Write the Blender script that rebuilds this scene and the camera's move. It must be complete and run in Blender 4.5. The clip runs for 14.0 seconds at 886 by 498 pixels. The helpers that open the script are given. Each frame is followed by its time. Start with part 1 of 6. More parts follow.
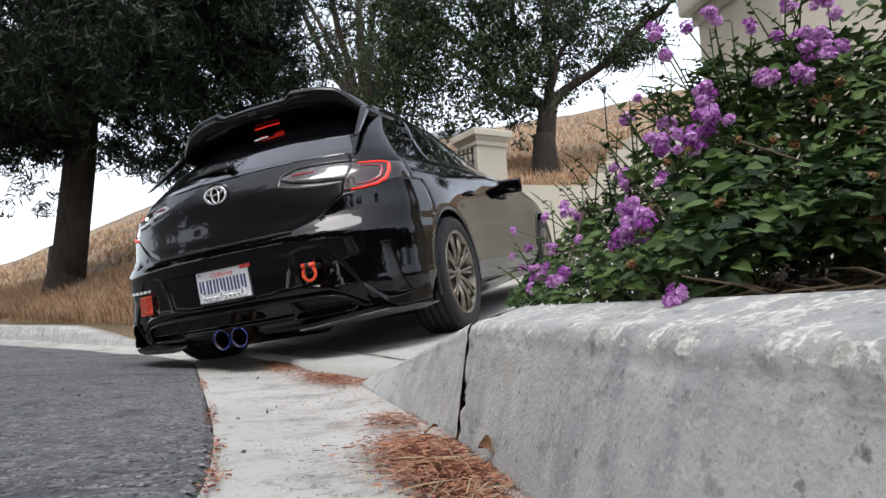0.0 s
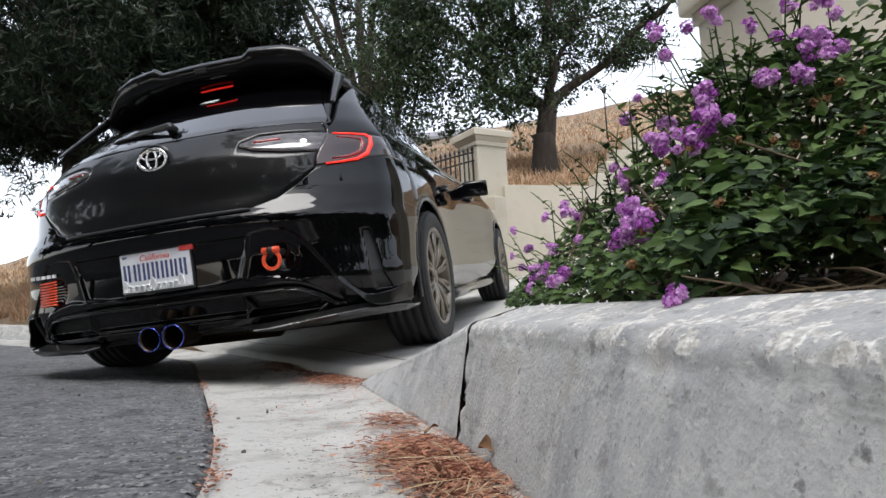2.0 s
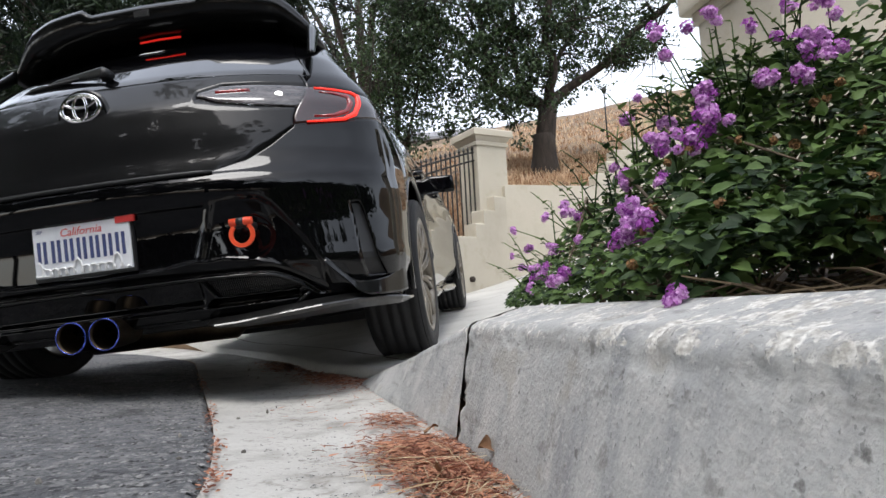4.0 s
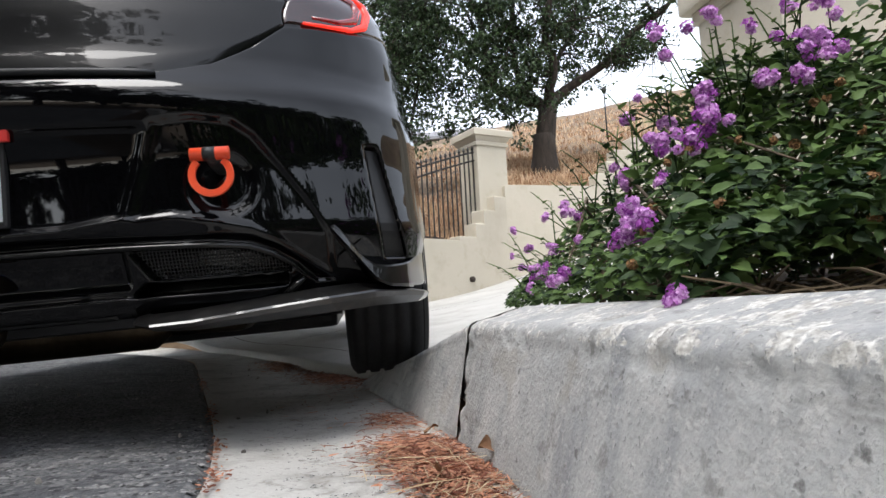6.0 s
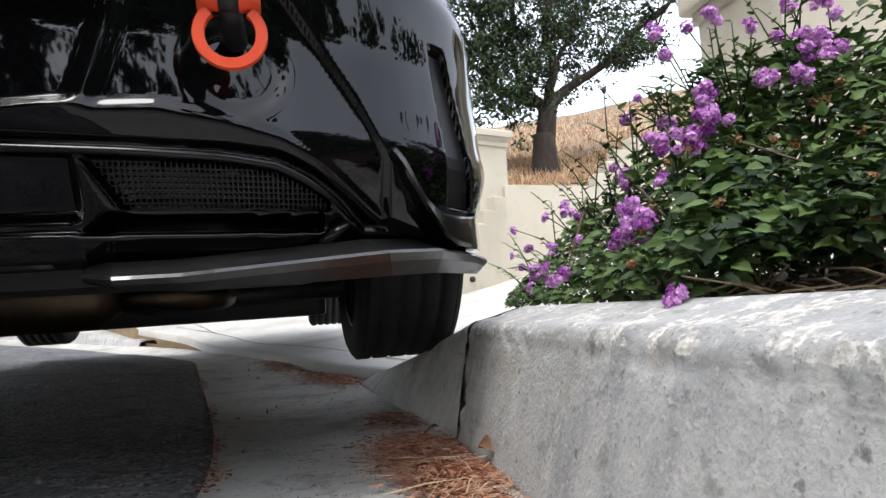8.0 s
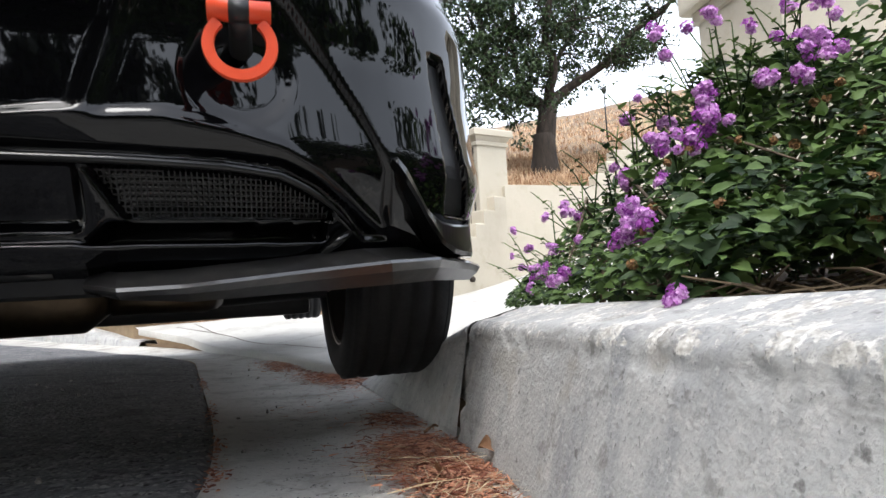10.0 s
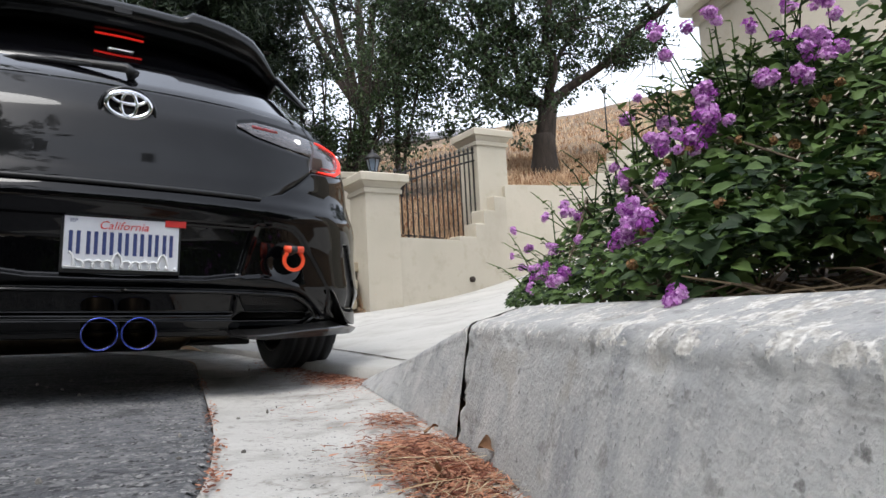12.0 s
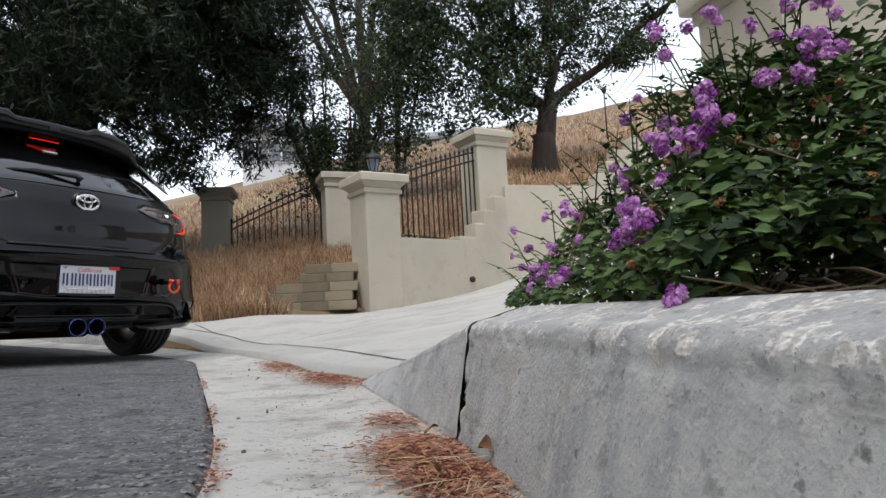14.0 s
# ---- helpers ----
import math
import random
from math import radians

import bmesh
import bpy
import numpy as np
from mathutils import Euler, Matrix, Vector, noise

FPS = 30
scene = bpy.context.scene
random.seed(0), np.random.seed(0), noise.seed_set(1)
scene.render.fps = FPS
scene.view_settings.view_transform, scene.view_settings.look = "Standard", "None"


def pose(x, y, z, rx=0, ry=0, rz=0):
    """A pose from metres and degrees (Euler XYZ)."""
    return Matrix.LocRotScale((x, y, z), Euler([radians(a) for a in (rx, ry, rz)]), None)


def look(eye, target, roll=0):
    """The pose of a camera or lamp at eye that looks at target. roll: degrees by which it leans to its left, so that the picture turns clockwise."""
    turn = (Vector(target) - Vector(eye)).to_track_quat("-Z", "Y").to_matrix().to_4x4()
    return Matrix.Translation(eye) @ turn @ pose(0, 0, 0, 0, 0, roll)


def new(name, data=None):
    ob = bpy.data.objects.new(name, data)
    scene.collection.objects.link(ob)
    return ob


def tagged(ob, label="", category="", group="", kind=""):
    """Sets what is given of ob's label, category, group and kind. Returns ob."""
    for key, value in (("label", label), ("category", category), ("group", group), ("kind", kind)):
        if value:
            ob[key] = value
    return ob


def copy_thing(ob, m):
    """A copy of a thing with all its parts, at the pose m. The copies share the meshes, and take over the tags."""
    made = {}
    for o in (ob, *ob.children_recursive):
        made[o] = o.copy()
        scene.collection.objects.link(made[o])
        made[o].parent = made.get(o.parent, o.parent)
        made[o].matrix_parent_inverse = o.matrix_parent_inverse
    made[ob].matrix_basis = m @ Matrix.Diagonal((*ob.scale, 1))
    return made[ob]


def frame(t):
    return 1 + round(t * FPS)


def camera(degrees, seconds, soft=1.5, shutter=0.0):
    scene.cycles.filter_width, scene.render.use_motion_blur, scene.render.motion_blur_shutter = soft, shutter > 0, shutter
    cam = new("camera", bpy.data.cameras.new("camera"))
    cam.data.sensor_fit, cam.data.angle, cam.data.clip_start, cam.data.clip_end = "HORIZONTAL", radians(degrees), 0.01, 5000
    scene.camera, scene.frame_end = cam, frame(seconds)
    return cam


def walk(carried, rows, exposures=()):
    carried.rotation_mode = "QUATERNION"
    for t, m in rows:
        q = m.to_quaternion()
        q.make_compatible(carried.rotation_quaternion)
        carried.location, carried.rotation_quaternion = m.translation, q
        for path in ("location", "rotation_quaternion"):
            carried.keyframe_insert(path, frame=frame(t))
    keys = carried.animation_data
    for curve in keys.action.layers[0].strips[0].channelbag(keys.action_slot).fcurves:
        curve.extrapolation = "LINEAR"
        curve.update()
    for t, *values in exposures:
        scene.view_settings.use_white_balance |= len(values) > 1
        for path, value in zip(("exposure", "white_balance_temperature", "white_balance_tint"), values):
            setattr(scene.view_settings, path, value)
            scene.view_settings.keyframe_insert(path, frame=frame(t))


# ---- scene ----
EYE = (0.0, 0.0, 0.24)
AIM = (0.0, math.cos(radians(5.5)), 0.24 + math.sin(radians(5.5)))
cam = camera(70.5, 14.0, soft=1.5, shutter=0.3)
walk(cam, [(0.0, look(EYE, AIM, -3.0)), (14.0, look(EYE, AIM, -3.0))], exposures=[(0.0, 1.15), (3.2, 1.25), (5.5, 1.45), (7.5, 1.7), (10.5, 1.85), (11.2, 1.62), (12.0, 1.30), (13.0, 1.0), (14.0, 0.9)])

# ---------------------------------------------------------------- light: bright overcast sky
world = bpy.data.worlds.new("overcast_sky")
scene.world = world
world.use_nodes = True
wn, wl = world.node_tree.nodes, world.node_tree.links
sky = wn.new("ShaderNodeTexSky")
sky.sky_type = "NISHITA"
sky.sun_disc = False
sky.sun_elevation = radians(52)
sky.sun_rotation = radians(200)
sky.air_density, sky.dust_density = 1.0, 1.5
fade = wn.new("ShaderNodeHueSaturation")
fade.inputs["Saturation"].default_value = 0.36
cloud = wn.new("ShaderNodeTexNoise")
cloud.inputs["Scale"].default_value = 2.2
cloud.inputs["Detail"].default_value = 5
ramp = wn.new("ShaderNodeMapRange")
ramp.inputs["From Min"].default_value, ramp.inputs["From Max"].default_value = 0.3, 0.7
ramp.inputs["To Min"].default_value, ramp.inputs["To Max"].default_value = 1.0, 1.4
mul = wn.new("ShaderNodeVectorMath")
mul.operation = "SCALE"
wl.new(sky.outputs[0], fade.inputs["Color"])
wl.new(cloud.outputs["Fac"], ramp.inputs["Value"])
wl.new(fade.outputs[0], mul.inputs[0])
wl.new(ramp.outputs[0], mul.inputs["Scale"])
wl.new(mul.outputs[0], wn["Background"].inputs["Color"])
wn["Background"].inputs["Strength"].default_value = 0.15

sun = new("sun", bpy.data.lights.new("sun", "SUN"))
sun.data.energy, sun.data.angle, sun.data.color = 0.8, radians(25), (1.0, 0.985, 0.96)
sun.matrix_world = look((0, 0, 30), (0 + 3.5, 12, 0))


# ---------------------------------------------------------------- materials
def material(name, dark, light, scale=8.0, rough=0.7, metal=0.0, bump=0.0, fine=60.0, wear=None, coat=0.0, spec=0.5,
             stretch=(1, 1, 1), island=False, trans=0.0):
    """Two colours mixed by a coarse and a fine noise, with relief. wear: (colour, scale, amount)."""
    m = bpy.data.materials.new(name)
    m.use_nodes = True
    n, l = m.node_tree.nodes, m.node_tree.links
    b = n["Principled BSDF"]
    tc = n.new("ShaderNodeTexCoord")
    mp = n.new("ShaderNodeMapping")
    mp.inputs["Scale"].default_value = stretch
    l.new(tc.outputs["Object"], mp.inputs["Vector"])
    big, small = n.new("ShaderNodeTexNoise"), n.new("ShaderNodeTexNoise")
    for t, s in ((big, scale), (small, fine)):
        t.inputs["Scale"].default_value, t.inputs["Detail"].default_value = s, 6
        l.new(mp.outputs[0], t.inputs["Vector"])
    add = n.new("ShaderNodeMath")
    add.operation = "MULTIPLY_ADD"
    add.inputs[1].default_value, add.inputs[2].default_value = 0.5, -0.25
    l.new(small.outputs["Fac"], add.inputs[0])
    tot = n.new("ShaderNodeMath")
    l.new(add.outputs[0], tot.inputs[0])
    l.new(big.outputs["Fac"], tot.inputs[1])
    fac = tot.outputs[0]
    if island:
        g = n.new("ShaderNodeNewGeometry")
        oi = n.new("ShaderNodeObjectInfo")
        sm = n.new("ShaderNodeMath")
        l.new(g.outputs["Random Per Island"], sm.inputs[0])
        l.new(oi.outputs["Random"], sm.inputs[1])
        fr = n.new("ShaderNodeMath")
        fr.operation = "FRACT"
        l.new(sm.outputs[0], fr.inputs[0])
        av = n.new("ShaderNodeMath")
        av.operation = "MULTIPLY_ADD"
        av.inputs[1].default_value, av.inputs[2].default_value = 0.8, -0.4
        l.new(fr.outputs[0], av.inputs[0])
        ad = n.new("ShaderNodeMath")
        l.new(fac, ad.inputs[0])
        l.new(av.outputs[0], ad.inputs[1])
        fac = ad.outputs[0]
    cr = n.new("ShaderNodeValToRGB")
    cr.color_ramp.elements[0].position, cr.color_ramp.elements[1].position = 0.25, 0.75
    cr.color_ramp.elements[0].color = (*dark, 1)
    cr.color_ramp.elements[1].color = (*light, 1)
    l.new(fac, cr.inputs["Fac"])
    col = cr.outputs["Color"]
    if wear:
        wn_ = n.new("ShaderNodeTexNoise")
        wn_.inputs["Scale"].default_value, wn_.inputs["Detail"].default_value = wear[1], 8
        wn_.inputs["Roughness"].default_value = 0.65
        l.new(mp.outputs[0], wn_.inputs["Vector"])
        mr = n.new("ShaderNodeMapRange")
        mr.inputs["From Min"].default_value, mr.inputs["From Max"].default_value = 0.52, 0.68
        mr.inputs["To Max"].default_value = wear[2]
        l.new(wn_.outputs["Fac"], mr.inputs["Value"])
        mx = n.new("ShaderNodeMix")
        mx.data_type = "RGBA"
        l.new(mr.outputs[0], mx.inputs["Factor"])
        l.new(col, mx.inputs["A"])
        mx.inputs["B"].default_value = (*wear[0], 1)
        col = mx.outputs["Result"]
    l.new(col, b.inputs["Base Color"])
    b.inputs["Roughness"].default_value = rough
    b.inputs["Metallic"].default_value = metal
    b.inputs["Coat Weight"].default_value = coat
    b.inputs["Coat Roughness"].default_value = 0.03
    b.inputs["Coat IOR"].default_value = 1.42
    b.inputs["Specular IOR Level"].default_value = spec
    b.inputs["Transmission Weight"].default_value = trans
    if bump:
        bp = n.new("ShaderNodeBump")
        bp.inputs["Strength"].default_value = min(1.0, bump)
        bp.inputs["Distance"].default_value = 0.01
        l.new(tot.outputs[0], bp.inputs["Height"])
        l.new(bp.outputs[0], b.inputs["Normal"])
    return m


def glowing(name, colour, strength):
    m = material(name, colour, colour, rough=0.3)
    b = m.node_tree.nodes["Principled BSDF"]
    b.inputs["Emission Color"].default_value = (*colour, 1)
    b.inputs["Emission Strength"].default_value = strength
    return m


def leafy(name, dark, light, rough=0.5, back=0.25):
    """Leaves: colour varies from leaf to leaf, and some light comes through them."""
    m = material(name, dark, light, scale=5, fine=25, rough=rough, island=True, spec=0.35)
    n, l = m.node_tree.nodes, m.node_tree.links
    b, out = n["Principled BSDF"], n["Material Output"]
    tr = n.new("ShaderNodeBsdfTranslucent")
    mix = n.new("ShaderNodeMixShader")
    mix.inputs[0].default_value = back
    col = b.inputs["Base Color"].links[0].from_socket
    l.new(col, tr.inputs["Color"])
    l.new(b.outputs[0], mix.inputs[1])
    l.new(tr.outputs[0], mix.inputs[2])
    l.new(mix.outputs[0], out.inputs["Surface"])
    return m


def asphalt_material():
    m = material("asphalt", (0.068, 0.069, 0.074), (0.16, 0.161, 0.168), scale=1.6, fine=300, rough=0.85, bump=0.7, wear=((0.24, 0.238, 0.235), 9.0, 0.55))
    n, l = m.node_tree.nodes, m.node_tree.links
    b = n["Principled BSDF"]
    tc = n.new("ShaderNodeTexCoord")
    v = n.new("ShaderNodeTexVoronoi")
    v.inputs["Scale"].default_value = 95
    l.new(tc.outputs["Object"], v.inputs["Vector"])
    bp = n.new("ShaderNodeBump")
    bp.inputs["Strength"].default_value, bp.inputs["Distance"].default_value = 0.8, 0.006
    bp.invert = True
    l.new(v.outputs["Distance"], bp.inputs["Height"])
    l.new(b.inputs["Normal"].links[0].from_socket, bp.inputs["Normal"])
    l.new(bp.outputs[0], b.inputs["Normal"])
    col = b.inputs["Base Color"].links[0].from_socket
    sep = n.new("ShaderNodeSeparateColor")
    l.new(v.outputs["Color"], sep.inputs[0])
    mr = n.new("ShaderNodeMapRange")
    mr.inputs["From Min"].default_value, mr.inputs["From Max"].default_value = 0.75, 1.0
    mr.inputs["To Max"].default_value = 0.6
    l.new(sep.outputs[0], mr.inputs["Value"])
    mx = n.new("ShaderNodeMix")
    mx.data_type = "RGBA"
    l.new(mr.outputs[0], mx.inputs["Factor"])
    l.new(col, mx.inputs["A"])
    mx.inputs["B"].default_value = (0.25, 0.245, 0.235, 1)
    l.new(mx.outputs["Result"], b.inputs["Base Color"])
    return m


def kerb_material():
    """Old form-cast concrete: fine grain, upright run-off streaks, pale scuffed patches and dark pits."""
    m = material("kerb_concrete", (0.335, 0.335, 0.33), (0.485, 0.485, 0.475), scale=5.0, fine=150, rough=0.92, bump=0.55, wear=((0.56, 0.55, 0.53), 16.0, 0.7))
    n, l = m.node_tree.nodes, m.node_tree.links
    b = n["Principled BSDF"]
    tc = n.new("ShaderNodeTexCoord")
    col = b.inputs["Base Color"].links[0].from_socket
    for stretch, scale, lo, hi, colour, amount in (((9, 9, 0.9), 2.2, 0.52, 0.74, (0.19, 0.20, 0.22), 0.6), ((2, 2, 22), 2.0, 0.58, 0.70, (0.20, 0.19, 0.175), 0.45), ((1, 1, 1), 46, 0.66, 0.72, (0.10, 0.095, 0.09), 0.7), ((1, 1, 1.2), 9, 0.60, 0.66, (0.30, 0.26, 0.20), 0.35)):
        mp = n.new("ShaderNodeMapping")
        mp.inputs["Scale"].default_value = stretch
        l.new(tc.outputs["Object"], mp.inputs["Vector"])
        t = n.new("ShaderNodeTexNoise")
        t.inputs["Scale"].default_value, t.inputs["Detail"].default_value = scale, 7
        l.new(mp.outputs[0], t.inputs["Vector"])
        mr = n.new("ShaderNodeMapRange")
        mr.inputs["From Min"].default_value, mr.inputs["From Max"].default_value, mr.inputs["To Max"].default_value = lo, hi, amount
        l.new(t.outputs["Fac"], mr.inputs["Value"])
        mx = n.new("ShaderNodeMix")
        mx.data_type = "RGBA"
        l.new(mr.outputs[0], mx.inputs["Factor"])
        l.new(col, mx.inputs["A"])
        mx.inputs["B"].default_value = (*colour, 1)
        col = mx.outputs["Result"]
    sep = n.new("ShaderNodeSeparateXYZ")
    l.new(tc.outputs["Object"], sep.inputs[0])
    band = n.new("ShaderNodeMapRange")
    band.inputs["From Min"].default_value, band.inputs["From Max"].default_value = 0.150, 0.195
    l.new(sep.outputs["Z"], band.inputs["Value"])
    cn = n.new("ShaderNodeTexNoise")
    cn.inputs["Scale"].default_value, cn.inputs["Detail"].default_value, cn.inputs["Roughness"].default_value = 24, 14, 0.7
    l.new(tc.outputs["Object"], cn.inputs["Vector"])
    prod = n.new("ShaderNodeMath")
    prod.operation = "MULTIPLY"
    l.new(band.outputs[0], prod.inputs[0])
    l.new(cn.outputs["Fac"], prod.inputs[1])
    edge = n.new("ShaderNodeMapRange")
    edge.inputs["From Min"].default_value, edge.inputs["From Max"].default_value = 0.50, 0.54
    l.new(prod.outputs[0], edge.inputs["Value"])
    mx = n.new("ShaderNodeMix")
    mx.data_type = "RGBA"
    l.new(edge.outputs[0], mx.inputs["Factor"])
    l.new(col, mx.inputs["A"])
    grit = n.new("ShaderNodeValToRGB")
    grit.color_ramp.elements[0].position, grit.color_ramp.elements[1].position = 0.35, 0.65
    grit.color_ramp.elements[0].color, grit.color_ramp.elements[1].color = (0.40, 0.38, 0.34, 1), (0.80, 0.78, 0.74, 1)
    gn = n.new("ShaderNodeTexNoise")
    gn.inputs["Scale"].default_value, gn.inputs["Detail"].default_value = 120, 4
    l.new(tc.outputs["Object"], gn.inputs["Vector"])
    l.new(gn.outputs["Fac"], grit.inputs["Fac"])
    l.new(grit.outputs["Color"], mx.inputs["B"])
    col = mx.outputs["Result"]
    dent = n.new("ShaderNodeBump")
    dent.invert = True
    dent.inputs["Strength"].default_value, dent.inputs["Distance"].default_value = 0.5, 0.002
    l.new(edge.outputs[0], dent.inputs["Height"])
    l.new(b.inputs["Normal"].links[0].from_socket, dent.inputs["Normal"])
    l.new(dent.outputs[0], b.inputs["Normal"])
    l.new(col, b.inputs["Base Color"])
    return m


def mottled(m, layers):
    """More stains over a material: (scale, from, to, colour, amount) each."""
    n, l = m.node_tree.nodes, m.node_tree.links
    b = n["Principled BSDF"]
    tc = n.new("ShaderNodeTexCoord")
    col = b.inputs["Base Color"].links[0].from_socket
    for scale, lo, hi, colour, amount in layers:
        t = n.new("ShaderNodeTexNoise")
        t.inputs["Scale"].default_value, t.inputs["Detail"].default_value, t.inputs["Roughness"].default_value = scale, 9, 0.6
        l.new(tc.outputs["Object"], t.inputs["Vector"])
        mr = n.new("ShaderNodeMapRange")
        mr.inputs["From Min"].default_value, mr.inputs["From Max"].default_value, mr.inputs["To Max"].default_value = lo, hi, amount
        l.new(t.outputs["Fac"], mr.inputs["Value"])
        mx = n.new("ShaderNodeMix")
        mx.data_type = "RGBA"
        l.new(mr.outputs[0], mx.inputs["Factor"])
        l.new(col, mx.inputs["A"])
        mx.inputs["B"].default_value = (*colour, 1)
        col = mx.outputs["Result"]
    l.new(col, b.inputs["Base Color"])
    return m


ASPHALT = mottled(asphalt_material(), [(33, 0.52, 0.62, (0.26, 0.258, 0.25), 0.6), (55, 0.56, 0.64, (0.02, 0.02, 0.022), 0.75), (5, 0.55, 0.66, (0.035, 0.035, 0.038), 0.6)])
CONCRETE = mottled(material("gutter_concrete", (0.42, 0.405, 0.375), (0.57, 0.555, 0.52), scale=3.0, fine=140, rough=0.9, bump=0.35, wear=((0.17, 0.15, 0.125), 5.5, 0.6)), [(26, 0.58, 0.68, (0.18, 0.16, 0.135), 0.55), (90, 0.60, 0.66, (0.14, 0.125, 0.11), 0.6), (2.2, 0.52, 0.70, (0.24, 0.22, 0.19), 0.5)])
DRIVE = mottled(material("driveway_concrete", (0.39, 0.38, 0.355), (0.50, 0.49, 0.46), scale=1.2, fine=70, rough=0.9, bump=0.15, wear=((0.27, 0.25, 0.22), 2.3, 0.5)), [(14, 0.60, 0.70, (0.26, 0.24, 0.21), 0.5), (0.8, 0.5, 0.7, (0.30, 0.285, 0.255), 0.5)])
KERB = mottled(kerb_material(), [(70, 0.57, 0.63, (0.52, 0.51, 0.49), 0.55), (150, 0.60, 0.66, (0.10, 0.10, 0.10), 0.55), (22, 0.60, 0.66, (0.17, 0.16, 0.15), 0.5), (8, 0.56, 0.64, (0.46, 0.455, 0.44), 0.45)])
STUCCO = mottled(material("beige_stucco", (0.42, 0.385, 0.31), (0.51, 0.47, 0.385), scale=1.5, fine=220, rough=0.92, bump=0.25, wear=((0.36, 0.32, 0.25), 3.0, 0.5)), [(5, 0.58, 0.72, (0.34, 0.29, 0.21), 0.45), (1.1, 0.52, 0.7, (0.40, 0.36, 0.29), 0.5)])
STUCCO_DARK = material("grey_stucco", (0.25, 0.23, 0.19), (0.33, 0.30, 0.25), scale=1.5, fine=200, rough=0.92, bump=0.25)
BLOCK = material("split_block", (0.17, 0.14, 0.095), (0.28, 0.235, 0.165), scale=6, fine=120, rough=0.95, bump=0.5, island=True)
SOIL = material("soil", (0.05, 0.038, 0.028), (0.12, 0.09, 0.065), scale=9, fine=90, rough=1.0, bump=0.8)
HILL = material("dry_hill", (0.085, 0.055, 0.037), (0.24, 0.17, 0.105), scale=0.55, fine=14, rough=1.0, bump=0.7, wear=((0.15, 0.15, 0.06), 0.35, 0.6))
DRY = leafy("dry_grass", (0.24, 0.12, 0.06), (0.66, 0.48, 0.31), rough=0.8, back=0.3)
LITTER = material("pine_litter", (0.15, 0.045, 0.025), (0.52, 0.25, 0.15), scale=20, fine=60, rough=0.9, island=True)
STRAW = material("straw", (0.42, 0.32, 0.18), (0.62, 0.5, 0.33), scale=20, fine=60, rough=0.8, island=True)
IRON = material("black_iron", (0.005, 0.005, 0.0055), (0.012, 0.012, 0.013), scale=12, rough=0.55, bump=0.1)
BARK = material("bark", (0.014, 0.010, 0.008), (0.050, 0.037, 0.028), scale=6, fine=40, rough=1.0, bump=1.0, stretch=(3, 3, 0.7))
TWIG = material("twig", (0.07, 0.05, 0.03), (0.16, 0.12, 0.075), scale=20, rough=0.9, island=True)
OAK = leafy("oak_leaf", (0.012, 0.026, 0.009), (0.050, 0.082, 0.030))
PINE = leafy("pine_needle", (0.005, 0.013, 0.006), (0.024, 0.042, 0.016), rough=0.6)
MYRTLE = leafy("myrtle_leaf", (0.016, 0.034, 0.010), (0.065, 0.10, 0.035))
LANTANA = leafy("lantana_leaf", (0.012, 0.032, 0.008), (0.105, 0.175, 0.045), rough=0.6, back=0.2)
PETAL = leafy("lilac_petal", (0.50, 0.16, 0.54), (0.86, 0.52, 0.88), rough=0.6, back=0.3)
PETAL_DEEP = leafy("deep_petal", (0.30, 0.05, 0.34), (0.52, 0.15, 0.58), rough=0.6, back=0.3)
DEADHEAD = material("dead_flower", (0.14, 0.07, 0.03), (0.28, 0.15, 0.06), scale=30, rough=0.9, island=True)
WALLPAINT = material("white_siding", (0.50, 0.51, 0.53), (0.60, 0.61, 0.63), scale=2, rough=0.8)
SHINGLE = material("grey_shingle", (0.12, 0.12, 0.13), (0.22, 0.22, 0.23), scale=3, fine=40, rough=0.9, bump=0.4)
PAINT = material("black_paint", (0.0015, 0.0015, 0.002), (0.0025, 0.0025, 0.003), scale=3, fine=400, rough=0.3, coat=1.0, spec=0.0)
GLOSS = material("gloss_black_plastic", (0.004, 0.004, 0.004), (0.007, 0.007, 0.007), scale=5, rough=0.3, coat=0.8, spec=0.1)
TRIM = material("matt_black_plastic", (0.010, 0.010, 0.011), (0.018, 0.018, 0.019), scale=20, fine=200, rough=0.5)
CARBON = material("carbon_weave", (0.004, 0.004, 0.0045), (0.009, 0.009, 0.0095), scale=4, fine=500, rough=0.4, coat=0.65, spec=0.1)
GLASS = material("tinted_glass", (0.002, 0.002, 0.003), (0.004, 0.004, 0.005), scale=3, rough=0.02, coat=1.0, spec=0.8)
SMOKED_LENS = material("smoked_red_lens", (0.010, 0.004, 0.004), (0.045, 0.018, 0.018), scale=10, fine=120, rough=0.12, coat=1.0)
SCUFFED = material("scuffed_gloss_black", (0.006, 0.006, 0.006), (0.016, 0.015, 0.015), scale=14, fine=220, rough=0.3, coat=0.9, wear=((0.12, 0.115, 0.105), 30.0, 0.22))
CHROME = material("chrome", (0.78, 0.78, 0.80), (0.86, 0.86, 0.88), scale=5, rough=0.08, metal=1.0)
RUBBER = material("tyre_rubber", (0.010, 0.010, 0.011), (0.022, 0.022, 0.023), scale=20, fine=160, rough=0.75, bump=0.2)
BRONZE = material("bronze_alloy", (0.20, 0.175, 0.14), (0.27, 0.24, 0.20), scale=9, rough=0.32, metal=0.85)
STEEL = material("brake_steel", (0.30, 0.29, 0.28), (0.42, 0.41, 0.40), scale=9, rough=0.35, metal=1.0)
